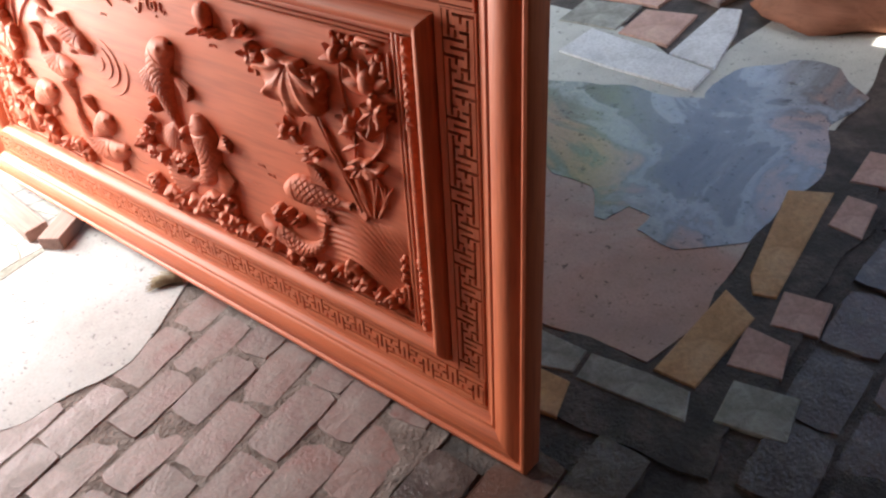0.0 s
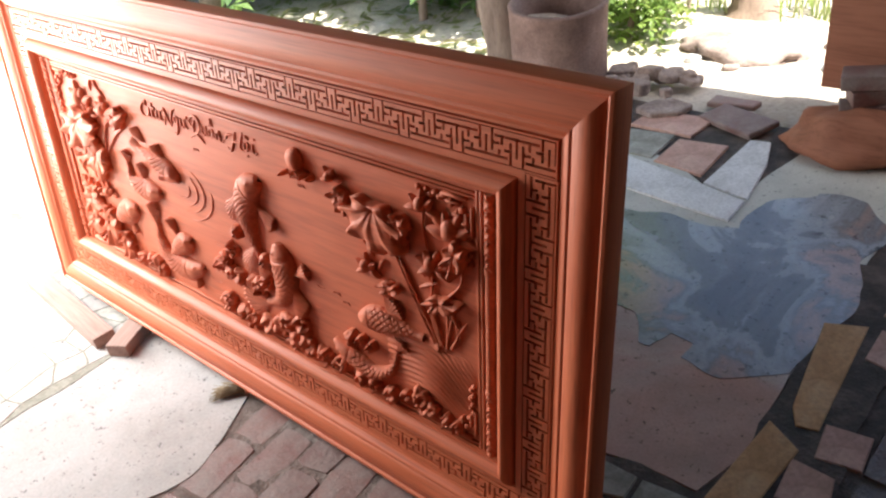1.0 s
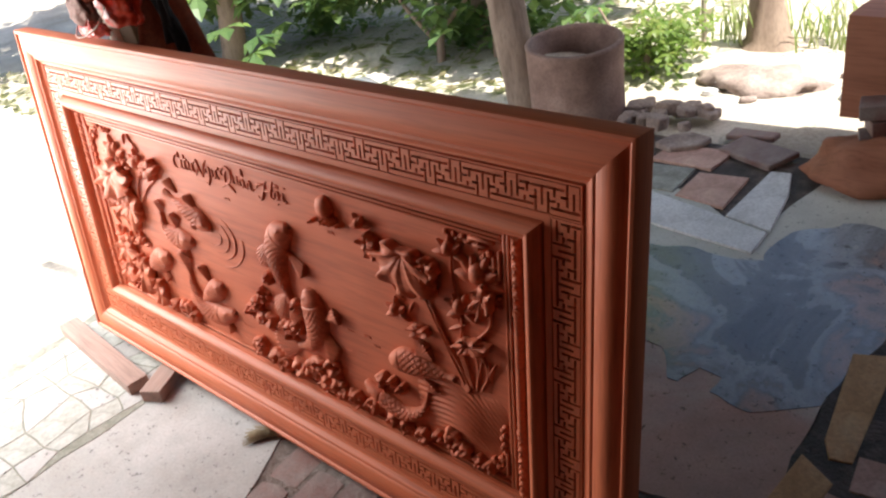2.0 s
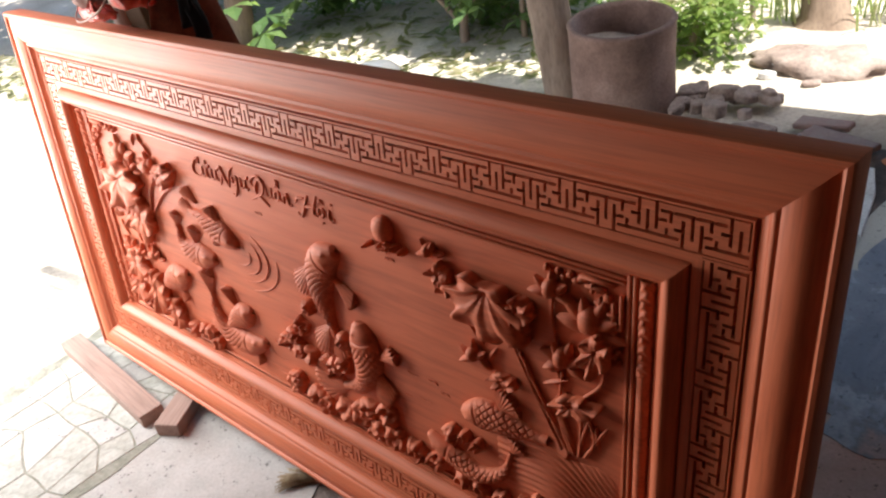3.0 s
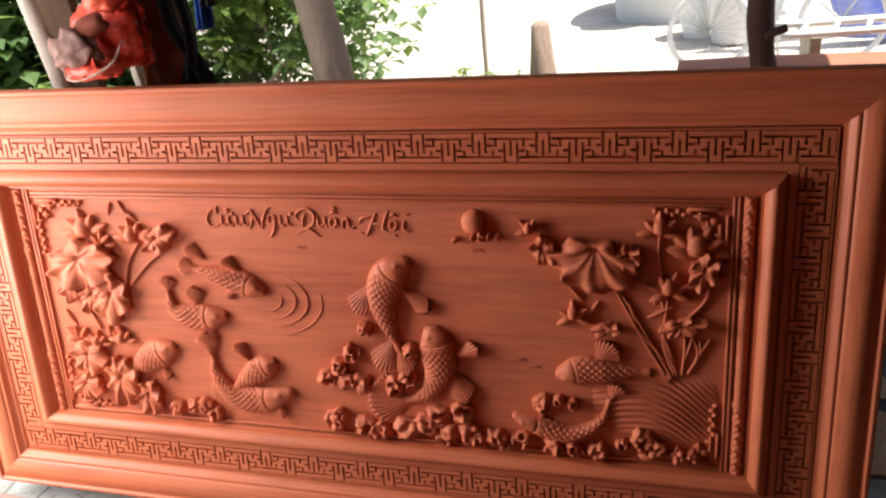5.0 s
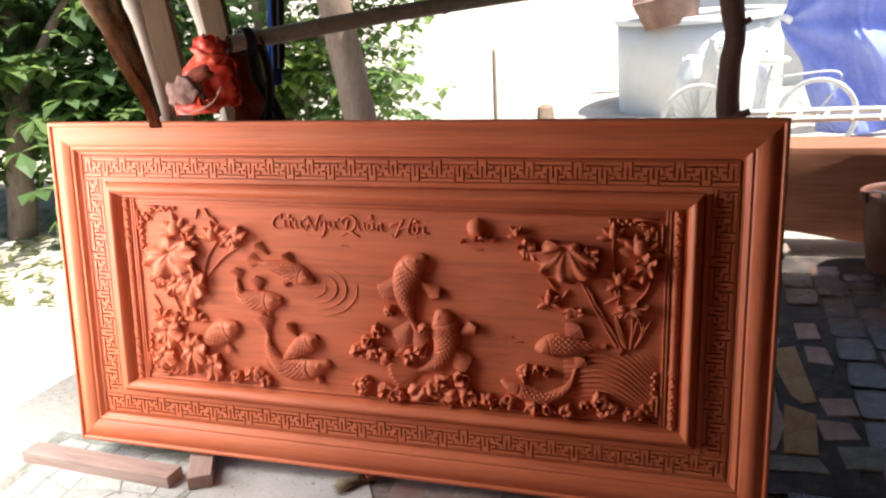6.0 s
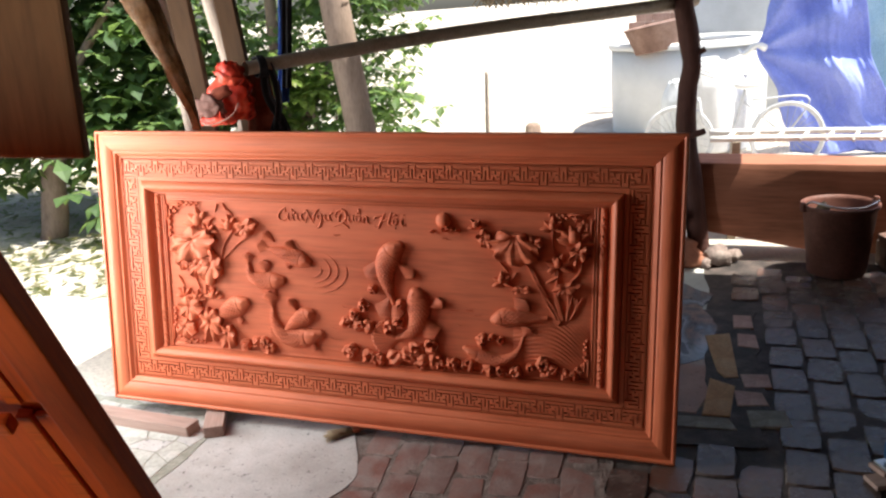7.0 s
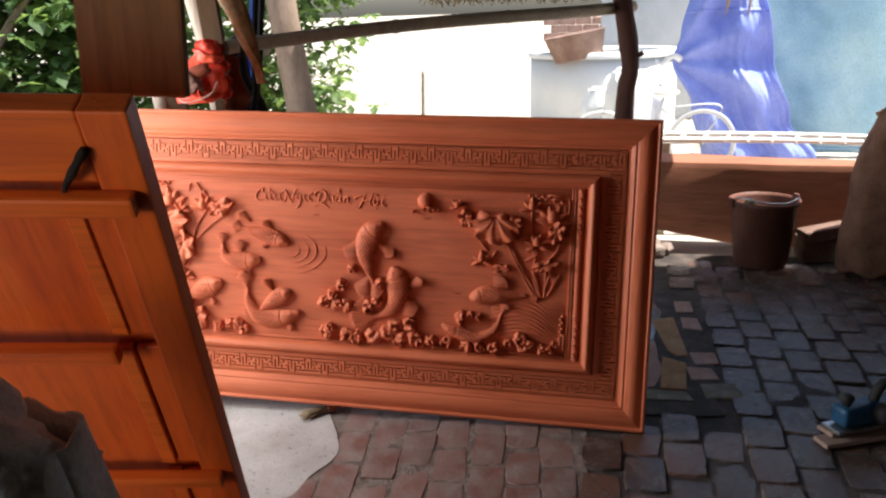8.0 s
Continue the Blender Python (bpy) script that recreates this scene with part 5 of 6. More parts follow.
# ---- planks and brush under the panel ----
for m, size, lab in ((pose(0.115, -0.055, 0.022, 0, 0, -5), (0.62, 0.072, 0.044), "rough pinkish-brown plank lying under the panel's end"),
                     (pose(0.435, 0.065, 0.022, 0, 0, -62), (0.36, 0.075, 0.044), "short rough plank propping up the panel")):
    solid("plank", box(size, (0, 0, 0), 0.004, seg=2), plank_mat, m, lab, "plank", "planks under the panel", smooth=False)
solid("plank", box((0.30, 0.07, 0.028), (0, 0, 0), 0.004), plank_mat, pose(0.36, 0.09, 0.058, 0, 0, 8), "thin packing piece under the panel", "plank", "planks under the panel", smooth=False)
brush = thing("straw_brush", pose(1.03, 0.03, 0.014, 0, 0, 38), "small worn straw hand brush under the panel", "brush")
b = bmesh.new()
random.seed(5)
for k in range(90):
    a, y0, z0 = random.uniform(-0.5, 0.5), random.uniform(-0.012, 0.012), random.uniform(-0.006, 0.008)
    L = random.uniform(0.07, 0.11)
    tube([(0.0, y0, z0), (-L * 0.5, y0 + a * 0.02, z0), (-L, y0 + a * 0.06, z0 - 0.006)], [0.0016, 0.001], 4, 4, b)
part("bristles", b, thatch_mat, brush, "splayed yellow straw")
part("binding", box((0.03, 0.032, 0.02), (0.012, 0, 0.002), 0.005, seg=2), old_timber, brush)
part("handle", tube([(0.02, 0, 0.002), (0.06, 0.002, 0.004), (0.10, 0.004, 0.004)], [0.011, 0.009], 10, 8), old_timber, brush)

# ---- second panel seen from its back, and the white sack beside it ----
np_x = Vector((0.982, 0.19, 0)).normalized()
np_z = (Vector((1.510, -1.775, 1.347)) - Vector((1.290, -1.060, 0.008))).normalized()
np_y = np_z.cross(np_x).normalized()
np_x = np_y.cross(np_z)
foot = Vector((1.290, -1.060, 0.008))
NP = Matrix.Translation(foot) @ Matrix((np_x, np_y, np_z)).transposed().to_4x4()
door = thing("panel_back", NP, "back of a second orange-stained wooden panel with battens, leaning", "wooden panel")
HT = 1.512
part("backing", box((1.02, 0.012, HT - 0.05), (-0.53, 0.016, HT / 2), 0.0), ply_red, door, smooth=False)
for name, size, at, mt in (("stile", (0.055, 0.036, HT), (-0.0275, 0.0, HT / 2), ply_red), ("stile", (0.115, 0.036, HT), (-1.0, 0.0, HT / 2), ply_red),
                           ("top_rail", (0.886, 0.034, 0.10), (-0.4985, 0.0, HT - 0.05), ply_rail), ("bottom_rail", (0.886, 0.034, 0.12), (-0.4985, 0.0, 0.06), ply_rail)):
    part(name, box(size, at, 0.003, seg=2), mt, door, smooth=False)
for h, u, w in ((1.388, -0.015, 0.97), (1.103, -0.106, 0.86), (0.755, -0.018, 0.97), (0.35, -0.018, 0.97)):
    part("batten", box((w, 0.022, 0.030), (u - w / 2, -0.028, h), 0.005, seg=2), ply_rail, door, smooth=False)
for x, h0, h1 in ((-0.105, 1.119, 1.372), (-0.110, 0.771, 1.087), (-0.110, 0.366, 0.739), (-0.60, 0.771, 1.087)):
    part("mullion", box((0.024, 0.016, h1 - h0), (x, 0.001, (h0 + h1) / 2), 0.002), ply_rail, door, smooth=False)
for h0, h1 in ((1.119, 1.372), (0.771, 1.087), (0.366, 0.739)):
    part("infill_plank", box((0.038, 0.010, h1 - h0), (-0.0745, 0.002, (h0 + h1) / 2), 0.0015), ply_red, door, smooth=False)
part("hanging_bracket", tube([(-0.097, -0.024, 1.402), (-0.086, -0.028, 1.420), (-0.070, -0.028, 1.444), (-0.054, -0.022, 1.464)], [0.002, 0.004, 0.0055, 0.005], 14, 8, rough=0.5), dark_gap, door, "small blackened metal hook")
standing_sack("white_sack", pose(1.365, -1.94, 0.0), 0.36, 1.00, sack_white, "full white woven plastic sack with a crumpled top", 7)

# ---- yard: ladder, bicycle, cistern, tarpaulins, wall ----
ladder = thing("bamboo_ladder", pose(2.25, 2.72, 0.60, 0, 1.5, 1), "sun-bleached bamboo ladder lying along the timber", "ladder")
for y in (0.0, 0.26):
    part("side_rail", tube([(0, y, 0), (0.9, y + 0.01, 0.012), (1.9, y - 0.01, 0.0)], [0.018, 0.016], 24, 10, rough=0.08), white_paint, ladder)
for k in range(13):
    part("rung", tube([(0.08 + 0.14 * k, -0.01, 0.0), (0.15 + 0.14 * k, 0.27, 0.0)], [0.011, 0.011], 6, 8), white_paint, ladder)
for x in (0.15, 1.75):
    part("prop", box((0.05, 0.3, 0.62), (x, 0.13, -0.32), 0.004), bamboo_mat, ladder, smooth=False)


def ring(R, r, sides=48, tubes=8, squash=1.0):
    b = bmesh.new()
    faces_grid(b, [[((R + r * math.cos(q)) * math.cos(a), r * squash * math.sin(q), (R + r * math.cos(q)) * math.sin(a)) for q in (2 * math.pi * w / tubes for w in range(tubes))] for a in (2 * math.pi * j / sides for j in range(sides))], close_u=True, close_v=True)
    bmesh.ops.recalc_face_normals(b, faces=b.faces)
    return b


bike = thing("bicycle", pose(1.99, 4.6, 0.0, 0, 0, 4) @ Matrix.Scale(0.86, 4), "old pale bicycle with thin wheels standing in the yard", "bicycle")
for wx in (0.0, 0.98):
    wheel = part("wheel", ring(0.30, 0.012), pale_metal, bike, m=pose(wx, 0, 0.325))
    part("tyre", ring(0.318, 0.017), pale_metal, wheel)
    part("hub", lathe([(0.0, -0.03), (0.02, -0.03), (0.016, 0), (0.02, 0.03), (0.0, 0.03)], 12), steel, wheel, m=pose(0, 0, 0, 90, 0, 0))
    b = bmesh.new()
    for k in range(24):
        a = 2 * math.pi * k / 24
        tube([(0.015 * math.cos(a + 1), 0.02 * (-1) ** k, 0.015 * math.sin(a + 1)), (0.295 * math.cos(a), 0, 0.295 * math.sin(a))], [0.0022, 0.0022], 2, 4, b)
    part("spokes", b, steel, wheel)
for name, pts, r in (("down_tube", [(0.18, 0, 0.72), (0.25, 0, 0.45), (0.48, 0, 0.30)], 0.018), ("top_tube", [(0.18, 0, 0.62), (0.32, 0, 0.40), (0.56, 0, 0.42)], 0.016), ("seat_tube", [(0.48, 0, 0.30), (0.60, 0, 0.78)], 0.016),
                     ("chain_stay", [(0.48, 0.03, 0.30), (0.98, 0.03, 0.325)], 0.012), ("seat_stay", [(0.57, 0.03, 0.68), (0.98, 0.03, 0.325)], 0.010), ("fork", [(0.16, 0.03, 0.80), (0.12, 0.03, 0.62), (0.0, 0.03, 0.325)], 0.014),
                     ("handlebar", [(0.30, -0.25, 0.93), (0.16, -0.2, 0.98), (0.15, 0, 0.92), (0.16, 0.2, 0.98), (0.30, 0.25, 0.93)], 0.012), ("rear_rack", [(0.66, 0, 0.68), (1.15, 0, 0.68), (0.98, 0.02, 0.34)], 0.009)):
    part(name, tube(pts, [r, r], 14, 8), pale_metal, bike)
part("saddle", lump((0.26, 0.16, 0.08), 3, 0.15, 8, 14), sack_white, bike, m=pose(0.62, 0, 0.82))
part("stand", tube([(0.5, 0.03, 0.30), (0.55, 0.14, 0.0)], [0.009, 0.009], 4, 6), steel, bike)

cistern = thing("cistern", pose(1.98, 7.35, 0.0), "round pale cement water cistern in the sunny yard", "cistern")
part("wall", lathe([(0.83, -0.05), (0.84, 0.5), (0.83, 0.88), (0.72, 0.88), (0.72, 0.2)], 56, wobble=0.01), white_paint, cistern)
part("rim", lathe([(0.86, 0.882), (0.865, 0.92), (0.85, 0.95), (0.73, 0.95), (0.70, 0.94), (0.70, 0.882)], 56, wobble=0.01), white_paint, cistern)
tub = solid("red_tub", lathe([(0.0, 0.0), (0.26, 0.0), (0.33, 0.26), (0.35, 0.27), (0.32, 0.28), (0.25, 0.03), (0.0, 0.03)], 32), clay, pose(1.72, 6.75, 0.88, 0, -10, 0), "dull red plastic tub tipped on the cistern's rim", "tub")
for k, (x, y, h, w) in enumerate(((2.22, 5.6, 0.82, 0.42), (2.42, 5.75, 0.7, 0.4), (1.95, 5.9, 0.62, 0.36))):
    standing_sack("white_sack", pose(x, y, 0.0, 0, 0, 50 * k), w, h, sack_white if k else white_paint, "bulging white sack standing in the sun", 20 + k)
pack = thing("brick_stack", pose(1.72, 9.2, 0.0), "stack of pinkish bricks and sticks far across the yard", "brick stack")
for r in range(13):
    for c in range(5):
        part("brick", box((0.215, 0.1, 0.096), (0, 0, 0), 0.006), pink_slab, pack, smooth=False, m=pose(-0.45 + 0.22 * c + 0.1 * (r % 2), 0, 0.05 + 0.1 * r))
for k in range(6):
    part("stick", tube([(0.3 + 0.07 * k, -0.3, 0.0), (0.42 + 0.09 * k, -0.05, 1.7)], [0.02, 0.016], 6, 6), bamboo_mat, pack)
solid("wall_yard", box((7.0, 0.14, 2.9), (5.45, 8.4, 1.45), 0.01), grey_wall, Matrix(), "pale grey rendered yard wall", "wall", kind="structure", smooth=False)


def along(v, stops):
    for (v0, x0), (v1, x1) in zip(stops, stops[1:]):
        if v <= v1:
            f = (v - v0) / (v1 - v0)
            f = f * f * (3 - 2 * f)
            return x0 + (x1 - x0) * f
    return stops[-1][1]


def tarp(u, v, left, right, knot, seed, depth):
    """A sheet hung from above, height 2.4; folds fan out from where it is tied and run down elsewhere."""
    z = 2.4 * v
    x = along(z, left) * (1 - u) + along(z, right) * u
    a, d = math.atan2(z - knot[1], x - knot[0]), math.hypot(x - knot[0], z - knot[1])
    fan = math.sin(a * 9 + seed) * min(0.10, 0.16 * d) * math.exp(-d * 0.8)
    hang = 0.05 * math.sin(u * 13 + 1.5 * math.sin(v * 4) + seed) + 0.04 * noise.noise(Vector((u * 4, v * 4, seed))) + 0.02 * noise.noise(Vector((u * 22 + v * 6, v * 5, seed))) + 0.012 * noise.noise(Vector((u * 14, v * 14, seed)))
    return (x, depth * (fan + hang * min(1, d * 1.4)), z + 0.03 * noise.noise(Vector((u * 4, 0, seed))) * (1 - v))


blue = thing("blue_tarpaulin", pose(0, 5.35, 0.02), "blue tarpaulin hung as a curtain, tied back in folds", "tarpaulin")
part("sheet", sheet(lambda u, v: tarp(u, v, [(0, 2.92), (0.5, 2.80), (0.9, 2.61), (1.15, 2.68), (1.6, 2.78), (2.4, 2.85)], [(0, 3.95), (0.35, 3.68), (0.9, 3.50), (1.6, 3.38), (2.4, 3.3)], (2.60, 0.9), 1, 1.0), 90, 80, 0.005), tarp_blue, blue)
part("seam", sheet(lambda u, v: tuple(Vector(tarp(u, 0.55 + 0.012 * v, [(0, 2.92), (0.9, 2.61), (1.15, 2.68), (1.6, 2.78), (2.4, 2.85)], [(0, 3.95), (0.35, 3.68), (0.9, 3.50), (1.6, 3.38), (2.4, 3.3)], (2.60, 0.9), 1, 1.0)) + Vector((0, -0.012, 0))), 60, 2, 0.003), tarp_blue, blue)
part("tie", tube([(2.68, -0.05, 0.92), (2.60, -0.08, 0.95), (2.52, -0.04, 0.88), (2.46, 0, 0.92)], [0.03, 0.022, 0.008], 12, 6, rough=0.5), sack_white, blue, "pale knotted tie")
teal = thing("teal_tarpaulin", pose(0, 5.65, 0.02), "faded teal-blue tarpaulin sheet hung beside the blue one", "tarpaulin")
part("sheet", sheet(lambda u, v: tarp(u, v, [(0, 3.2), (2.4, 3.2)], [(0, 6.4), (2.4, 6.4)], (3.2, 2.3), 5, 1.3), 90, 50, 0.005), tarp_teal, teal)
part("seam", sheet(lambda u, v: tuple(Vector(tarp(u, 0.62 + 0.01 * v, [(0, 3.2), (2.4, 3.2)], [(0, 6.4), (2.4, 6.4)], (3.2, 2.3), 5, 1.3)) + Vector((0, -0.012, 0))), 60, 2, 0.003), tarp_teal, teal)
part("hem", sheet(lambda u, v: tuple(Vector(tarp(u, 0.004 + 0.016 * v, [(0, 3.2), (2.4, 3.2)], [(0, 6.4), (2.4, 6.4)], (3.2, 2.3), 5, 1.3)) + Vector((0, -0.012, 0))), 60, 2, 0.003), tarp_teal, teal)
for x, z, L in ((3.02, 1.32, 0.30), (3.2, 1.28, 0.34)):
    solid("dry_straw", tube([(0, 0, 0), (0.02, 0, L * 0.6), (0.06, 0, L), (0.07, 0.3, L + 0.82)], [0.004, 0.02, 0.012, 0.004], 16, 6, rough=0.3), thatch_mat, pose(x, 5.05, z), "dry straw hanging before the tarpaulin", "straw", "hanging straws")


# ---- greenery ----
def leaf_cloud(b, clumps, per, size, seed, aspect=0.55):
    """Rosettes of broad leaves, each a folded blade, round many clump points."""
    rnd = random.Random(seed)
    for cx, cy, cz, r in clumps:
        for _ in range(per):
            d = Vector((rnd.gauss(0, 1), rnd.gauss(0, 1), rnd.gauss(0, 0.8)))
            c = Vector((cx, cy, cz)) + d * r * 0.5
            turn = rnd.uniform(0, 6.28)
            for k in range(rnd.randint(3, 6)):
                a = turn + k * 1.1 + rnd.uniform(-0.2, 0.2)
                L = size * rnd.uniform(0.6, 1.25)
                out = Vector((math.cos(a), math.sin(a), rnd.uniform(-0.7, 0.25))).normalized()
                sidev = out.cross(Vector((0, 0, 1))).normalized()
                nrm = sidev.cross(out)
                W = L * aspect
                p = [c, c + out * L * 0.62 + sidev * W * 0.5 + nrm * 0.06 * L, c + out * L - nrm * 0.14 * L, c + out * L * 0.62 - sidev * W * 0.5 + nrm * 0.06 * L, c + out * L * 0.6]
                v = [b.verts.new(q) for q in p]
                b.faces.new((v[0], v[1], v[4]))
                b.faces.new((v[1], v[2], v[4]))
                b.faces.new((v[2], v[3], v[4]))
                b.faces.new((v[3], v[0], v[4]))


def tree(name, x, y, trunk_pts, radius, limbs, clumps, per, size, seed, label, mat=leaf_green):
    root = thing(name, Matrix.Translation((x, y, 0)), label, "tree" if "tree" in name else "shrub")
    part("trunk", tube(trunk_pts, [radius, radius * 0.8, radius * 0.6], 20, 10, rough=0.2, seed=seed), bark, root)
    for pts, r in limbs:
        part("limb", tube(pts, [r, r * 0.5], 12, 7, rough=0.2, seed=seed), bark, root)
    b = bmesh.new()
    leaf_cloud(b, clumps, per, size, seed)
    part("crown", b, mat, root, smooth=False)
    return root


def clump_field(rnd, n, xr, yr, zr, r):
    return [(rnd.uniform(*xr), rnd.uniform(*yr), rnd.uniform(*zr), rnd.uniform(*r)) for _ in range(n)]


rnd = random.Random(21)
# second clump field: high crown out of view, added to shade the ground
tree("broadleaf_tree", -2.6, 2.9, [(0, -0.4, -0.03), (0.06, -0.3, 0.6), (0.02, -0.1, 1.2), (0.0, 0, 2.0)], 0.10, [([(0.03, -0.2, 0.9), (0.3, -0.1, 1.3), (0.6, 0.0, 1.7)], 0.05), ([(0.02, -0.1, 1.1), (-0.3, 0, 1.5), (-0.5, 0.1, 2.0)], 0.05)],
     clump_field(rnd, 80, (-1.3, 0.85), (-0.5, 0.8), (0.6, 2.5), (0.25, 0.5)) + clump_field(rnd, 30, (-3.4, -0.9), (-1.9, 1.2), (2.7, 3.8), (0.3, 0.6)), 40, 0.19, 1, "broad-leaved tree with a dense crown at the yard's edge")
tree("broadleaf_tree", -1.0, 3.5, [(0, 0, -0.03), (0.05, 0, 0.5), (-0.05, 0.05, 1.2), (0.0, 0, 1.9)], 0.07, [([(0.03, 0, 0.5), (0.4, -0.2, 0.9), (0.7, -0.3, 1.4)], 0.04), ([(0, 0, 0.9), (-0.4, 0, 1.3), (-0.6, 0, 1.9)], 0.04)],
     clump_field(rnd, 64, (-0.9, 1.12), (-0.5, 0.6), (0.5, 2.6), (0.25, 0.5)), 29, 0.115, 2, "leafy tree with hanging twigs behind the trunk post")
tree("leafy_shrub", -0.9, 2.95, [(0, 0, -0.03), (0.03, 0.02, 0.25), (0.08, 0, 0.5)], 0.03, [([(0, 0, 0.1), (-0.25, 0, 0.35), (-0.4, 0, 0.6)], 0.02), ([(0, 0, 0.15), (0.25, 0.1, 0.4), (0.5, 0.1, 0.6)], 0.02)],
     clump_field(rnd, 40, (-1.9, 0.9), (-0.1, 0.7), (0.08, 0.95), (0.15, 0.35)), 25, 0.11, 3, "dark green low shrub at the yard's edge")
tree("leafy_shrub", 0.55, 3.0, [(0, 0, -0.03), (0.03, 0.02, 0.15), (0.05, 0, 0.3)], 0.02, [([(0, 0, 0.1), (-0.15, 0, 0.2), (-0.25, 0, 0.35)], 0.012)],
     clump_field(rnd, 14, (-0.3, 0.2), (-0.12, 0.45), (0.04, 0.27), (0.1, 0.2)), 22, 0.06, 4, "small sunlit green shrub behind the clay pipe", leaf_light)
tree("leafy_shrub", -0.55, 3.1, [(0, 0, -0.03), (0.02, 0, 0.4), (0.0, 0, 0.8)], 0.02, [([(0, 0, 0.3), (0.15, 0, 0.6), (0.2, 0, 0.9)], 0.012)],
     clump_field(rnd, 10, (-0.35, 0.2), (-0.3, 0.1), (0.55, 1.1), (0.1, 0.22)), 16, 0.11, 5, "bright yellow-green young shoots of a shrub", leaf_light)
stump = thing("tree_stump", pose(1.0, 3.55, -0.03), "pale weathered tree stump with grass round it", "stump")
part("stump_body", lathe([(0.17, 0.0), (0.12, 0.08), (0.09, 0.3), (0.06, 0.62), (0.04, 0.64), (0.0, 0.62)], 20, wobble=0.3, seed=4), bark, stump)
wooden_post("thin_stake", [(0.66, 3.5, -0.03), (0.66, 3.52, 0.5), (0.67, 3.55, 1.0)], [0.016, 0.015], grey_post, "thin pale stake in the yard", 0.05)
b = bmesh.new()
rnd = random.Random(8)
for cx, cy, n in ((1.35, 3.6, 46), (0.82, 3.6, 34), (1.12, 3.7, 24)):
    for _ in range(n):
        x, y, a, L = rnd.gauss(cx, 0.09), rnd.gauss(cy, 0.07), rnd.uniform(0, 6.28), rnd.uniform(0.16, 0.42)
        w = Vector((math.cos(a + 1.57), math.sin(a + 1.57), 0)) * 0.006
        o, t1, t2 = Vector((x, y, -0.03)), Vector((math.cos(a) * L * 0.2, math.sin(a) * L * 0.2, L * 0.6)), Vector((math.cos(a) * L * 0.55, math.sin(a) * L * 0.55, L * 0.85))
        v = [b.verts.new(q) for q in (o - w, o + w, o + t1 + w, o + t1 - w, o + t2)]
        b.faces.new((v[0], v[1], v[2], v[3]))
        b.faces.new((v[3], v[2], v[4]))
solid("grass", b, straw_leaf, Matrix(), "tufts of dry yellow-green grass", "grass", kind="stuff", smooth=False)
b = bmesh.new()
for _ in range(3800):
    x, y = rnd.uniform(-5, 0.6), rnd.uniform(1.2, 5.0)
    if x > -0.3 and y < 2.5:
        continue
    a, L = rnd.uniform(0, 6.28), rnd.uniform(0.03, 0.075)
    z = ground_height(x, y) + 0.006 + rnd.uniform(0, 0.012)
    u, w = Vector((math.cos(a), math.sin(a), rnd.uniform(-0.25, 0.25))) * L, Vector((-math.sin(a), math.cos(a), rnd.uniform(-0.3, 0.3))) * L * 0.28
    c = Vector((x, y, z + 0.008))
    v = [b.verts.new(q) for q in (c - u, c + w, c + u, c - w)]
    b.faces.new((v[0], v[1], v[3]))
    b.faces.new((v[1], v[2], v[3]))
solid("leaf_litter", b, litter_mat, Matrix(), "scattered dry fallen leaves on the earth", "leaf litter", kind="stuff", smooth=False)
solid("white_scrap", lump((0.26, 0.12, 0.10), 6, 0.3), white_paint, pose(-1.05, 2.36, 0.02, 0, 0, 20), "pale plastic scrap lying on the earth", "scrap")

# ---- floor pieces: odd slabs, then bricks ----
def slab(points, mat, label="", z1=0.006):
    cx, cy = sum(p[0] for p in points) / len(points), sum(p[1] for p in points) / len(points)
    b = slab_polygon([(x - cx, y - cy) for x, y in points], -0.02, z1)
    bmesh.ops.bevel(b, geom=[e for e in b.edges if min(v.co.z for v in e.verts) > 0], offset=0.003, segments=1, affect="EDGES")
    return part("slab", b, mat, floor, label, False, Matrix.Translation((cx, cy, 0)))


slab([(1.262, 1.775), (1.60, 1.69), (1.796, 1.635), (1.801, 1.49), (1.45, 1.535), (1.245, 1.575)], pale_slab, "pale grey stone slab", 0.009)
slab([(1.614, 1.70), (1.622, 2.09), (1.70, 2.10), (1.755, 1.93), (1.80, 1.652)], pale_slab, "pale grey stone slab", 0.007)
slab([(1.37, 1.78), (1.37, 1.99), (1.57, 2.01), (1.58, 1.75)], pink_slab, "pink glazed tile", 0.007)
slab([(1.10, 1.80), (1.10, 2.0), (1.34, 2.02), (1.35, 1.80)], greenish_slab, "", 0.006)
slab([(1.12, 2.04), (1.14, 2.2), (1.42, 2.22), (1.40, 2.03)], pink_slab, "", 0.008)
slab([(2.273, 0.687), (2.365, 0.629), (2.344, 0.378), (2.248, 0.380)], yellow_slab, "ochre tile offcut", 0.005)
slab([(2.248, 1.117), (2.353, 1.156), (2.38, 0.711), (2.330, 0.700), (2.300, 0.76)], yellow_slab, "ochre tile offcut", 0.004)
slab([(1.965, 0.362), (2.100, 0.357), (2.105, 0.285), (2.035, 0.265), (1.96, 0.28)], greenish_slab, "", 0.005)
slab([(2.112, 0.357), (2.240, 0.368), (2.340, 0.366), (2.366, 0.289), (2.118, 0.276)], greenish_slab, "speckled greenish stone", 0.004)
slab([(1.99, 0.262), (2.115, 0.262), (2.142, 0.165), (2.02, 0.15)], yellow_slab, "", 0.004)
slab([(2.385, 0.745), (2.49, 0.755), (2.50, 0.64), (2.40, 0.625)], pink_slab, "", 0.0028)
slab([(2.385, 1.02), (2.385, 1.16), (2.46, 1.15), (2.47, 1.0)], pink_slab, "", 0.004)
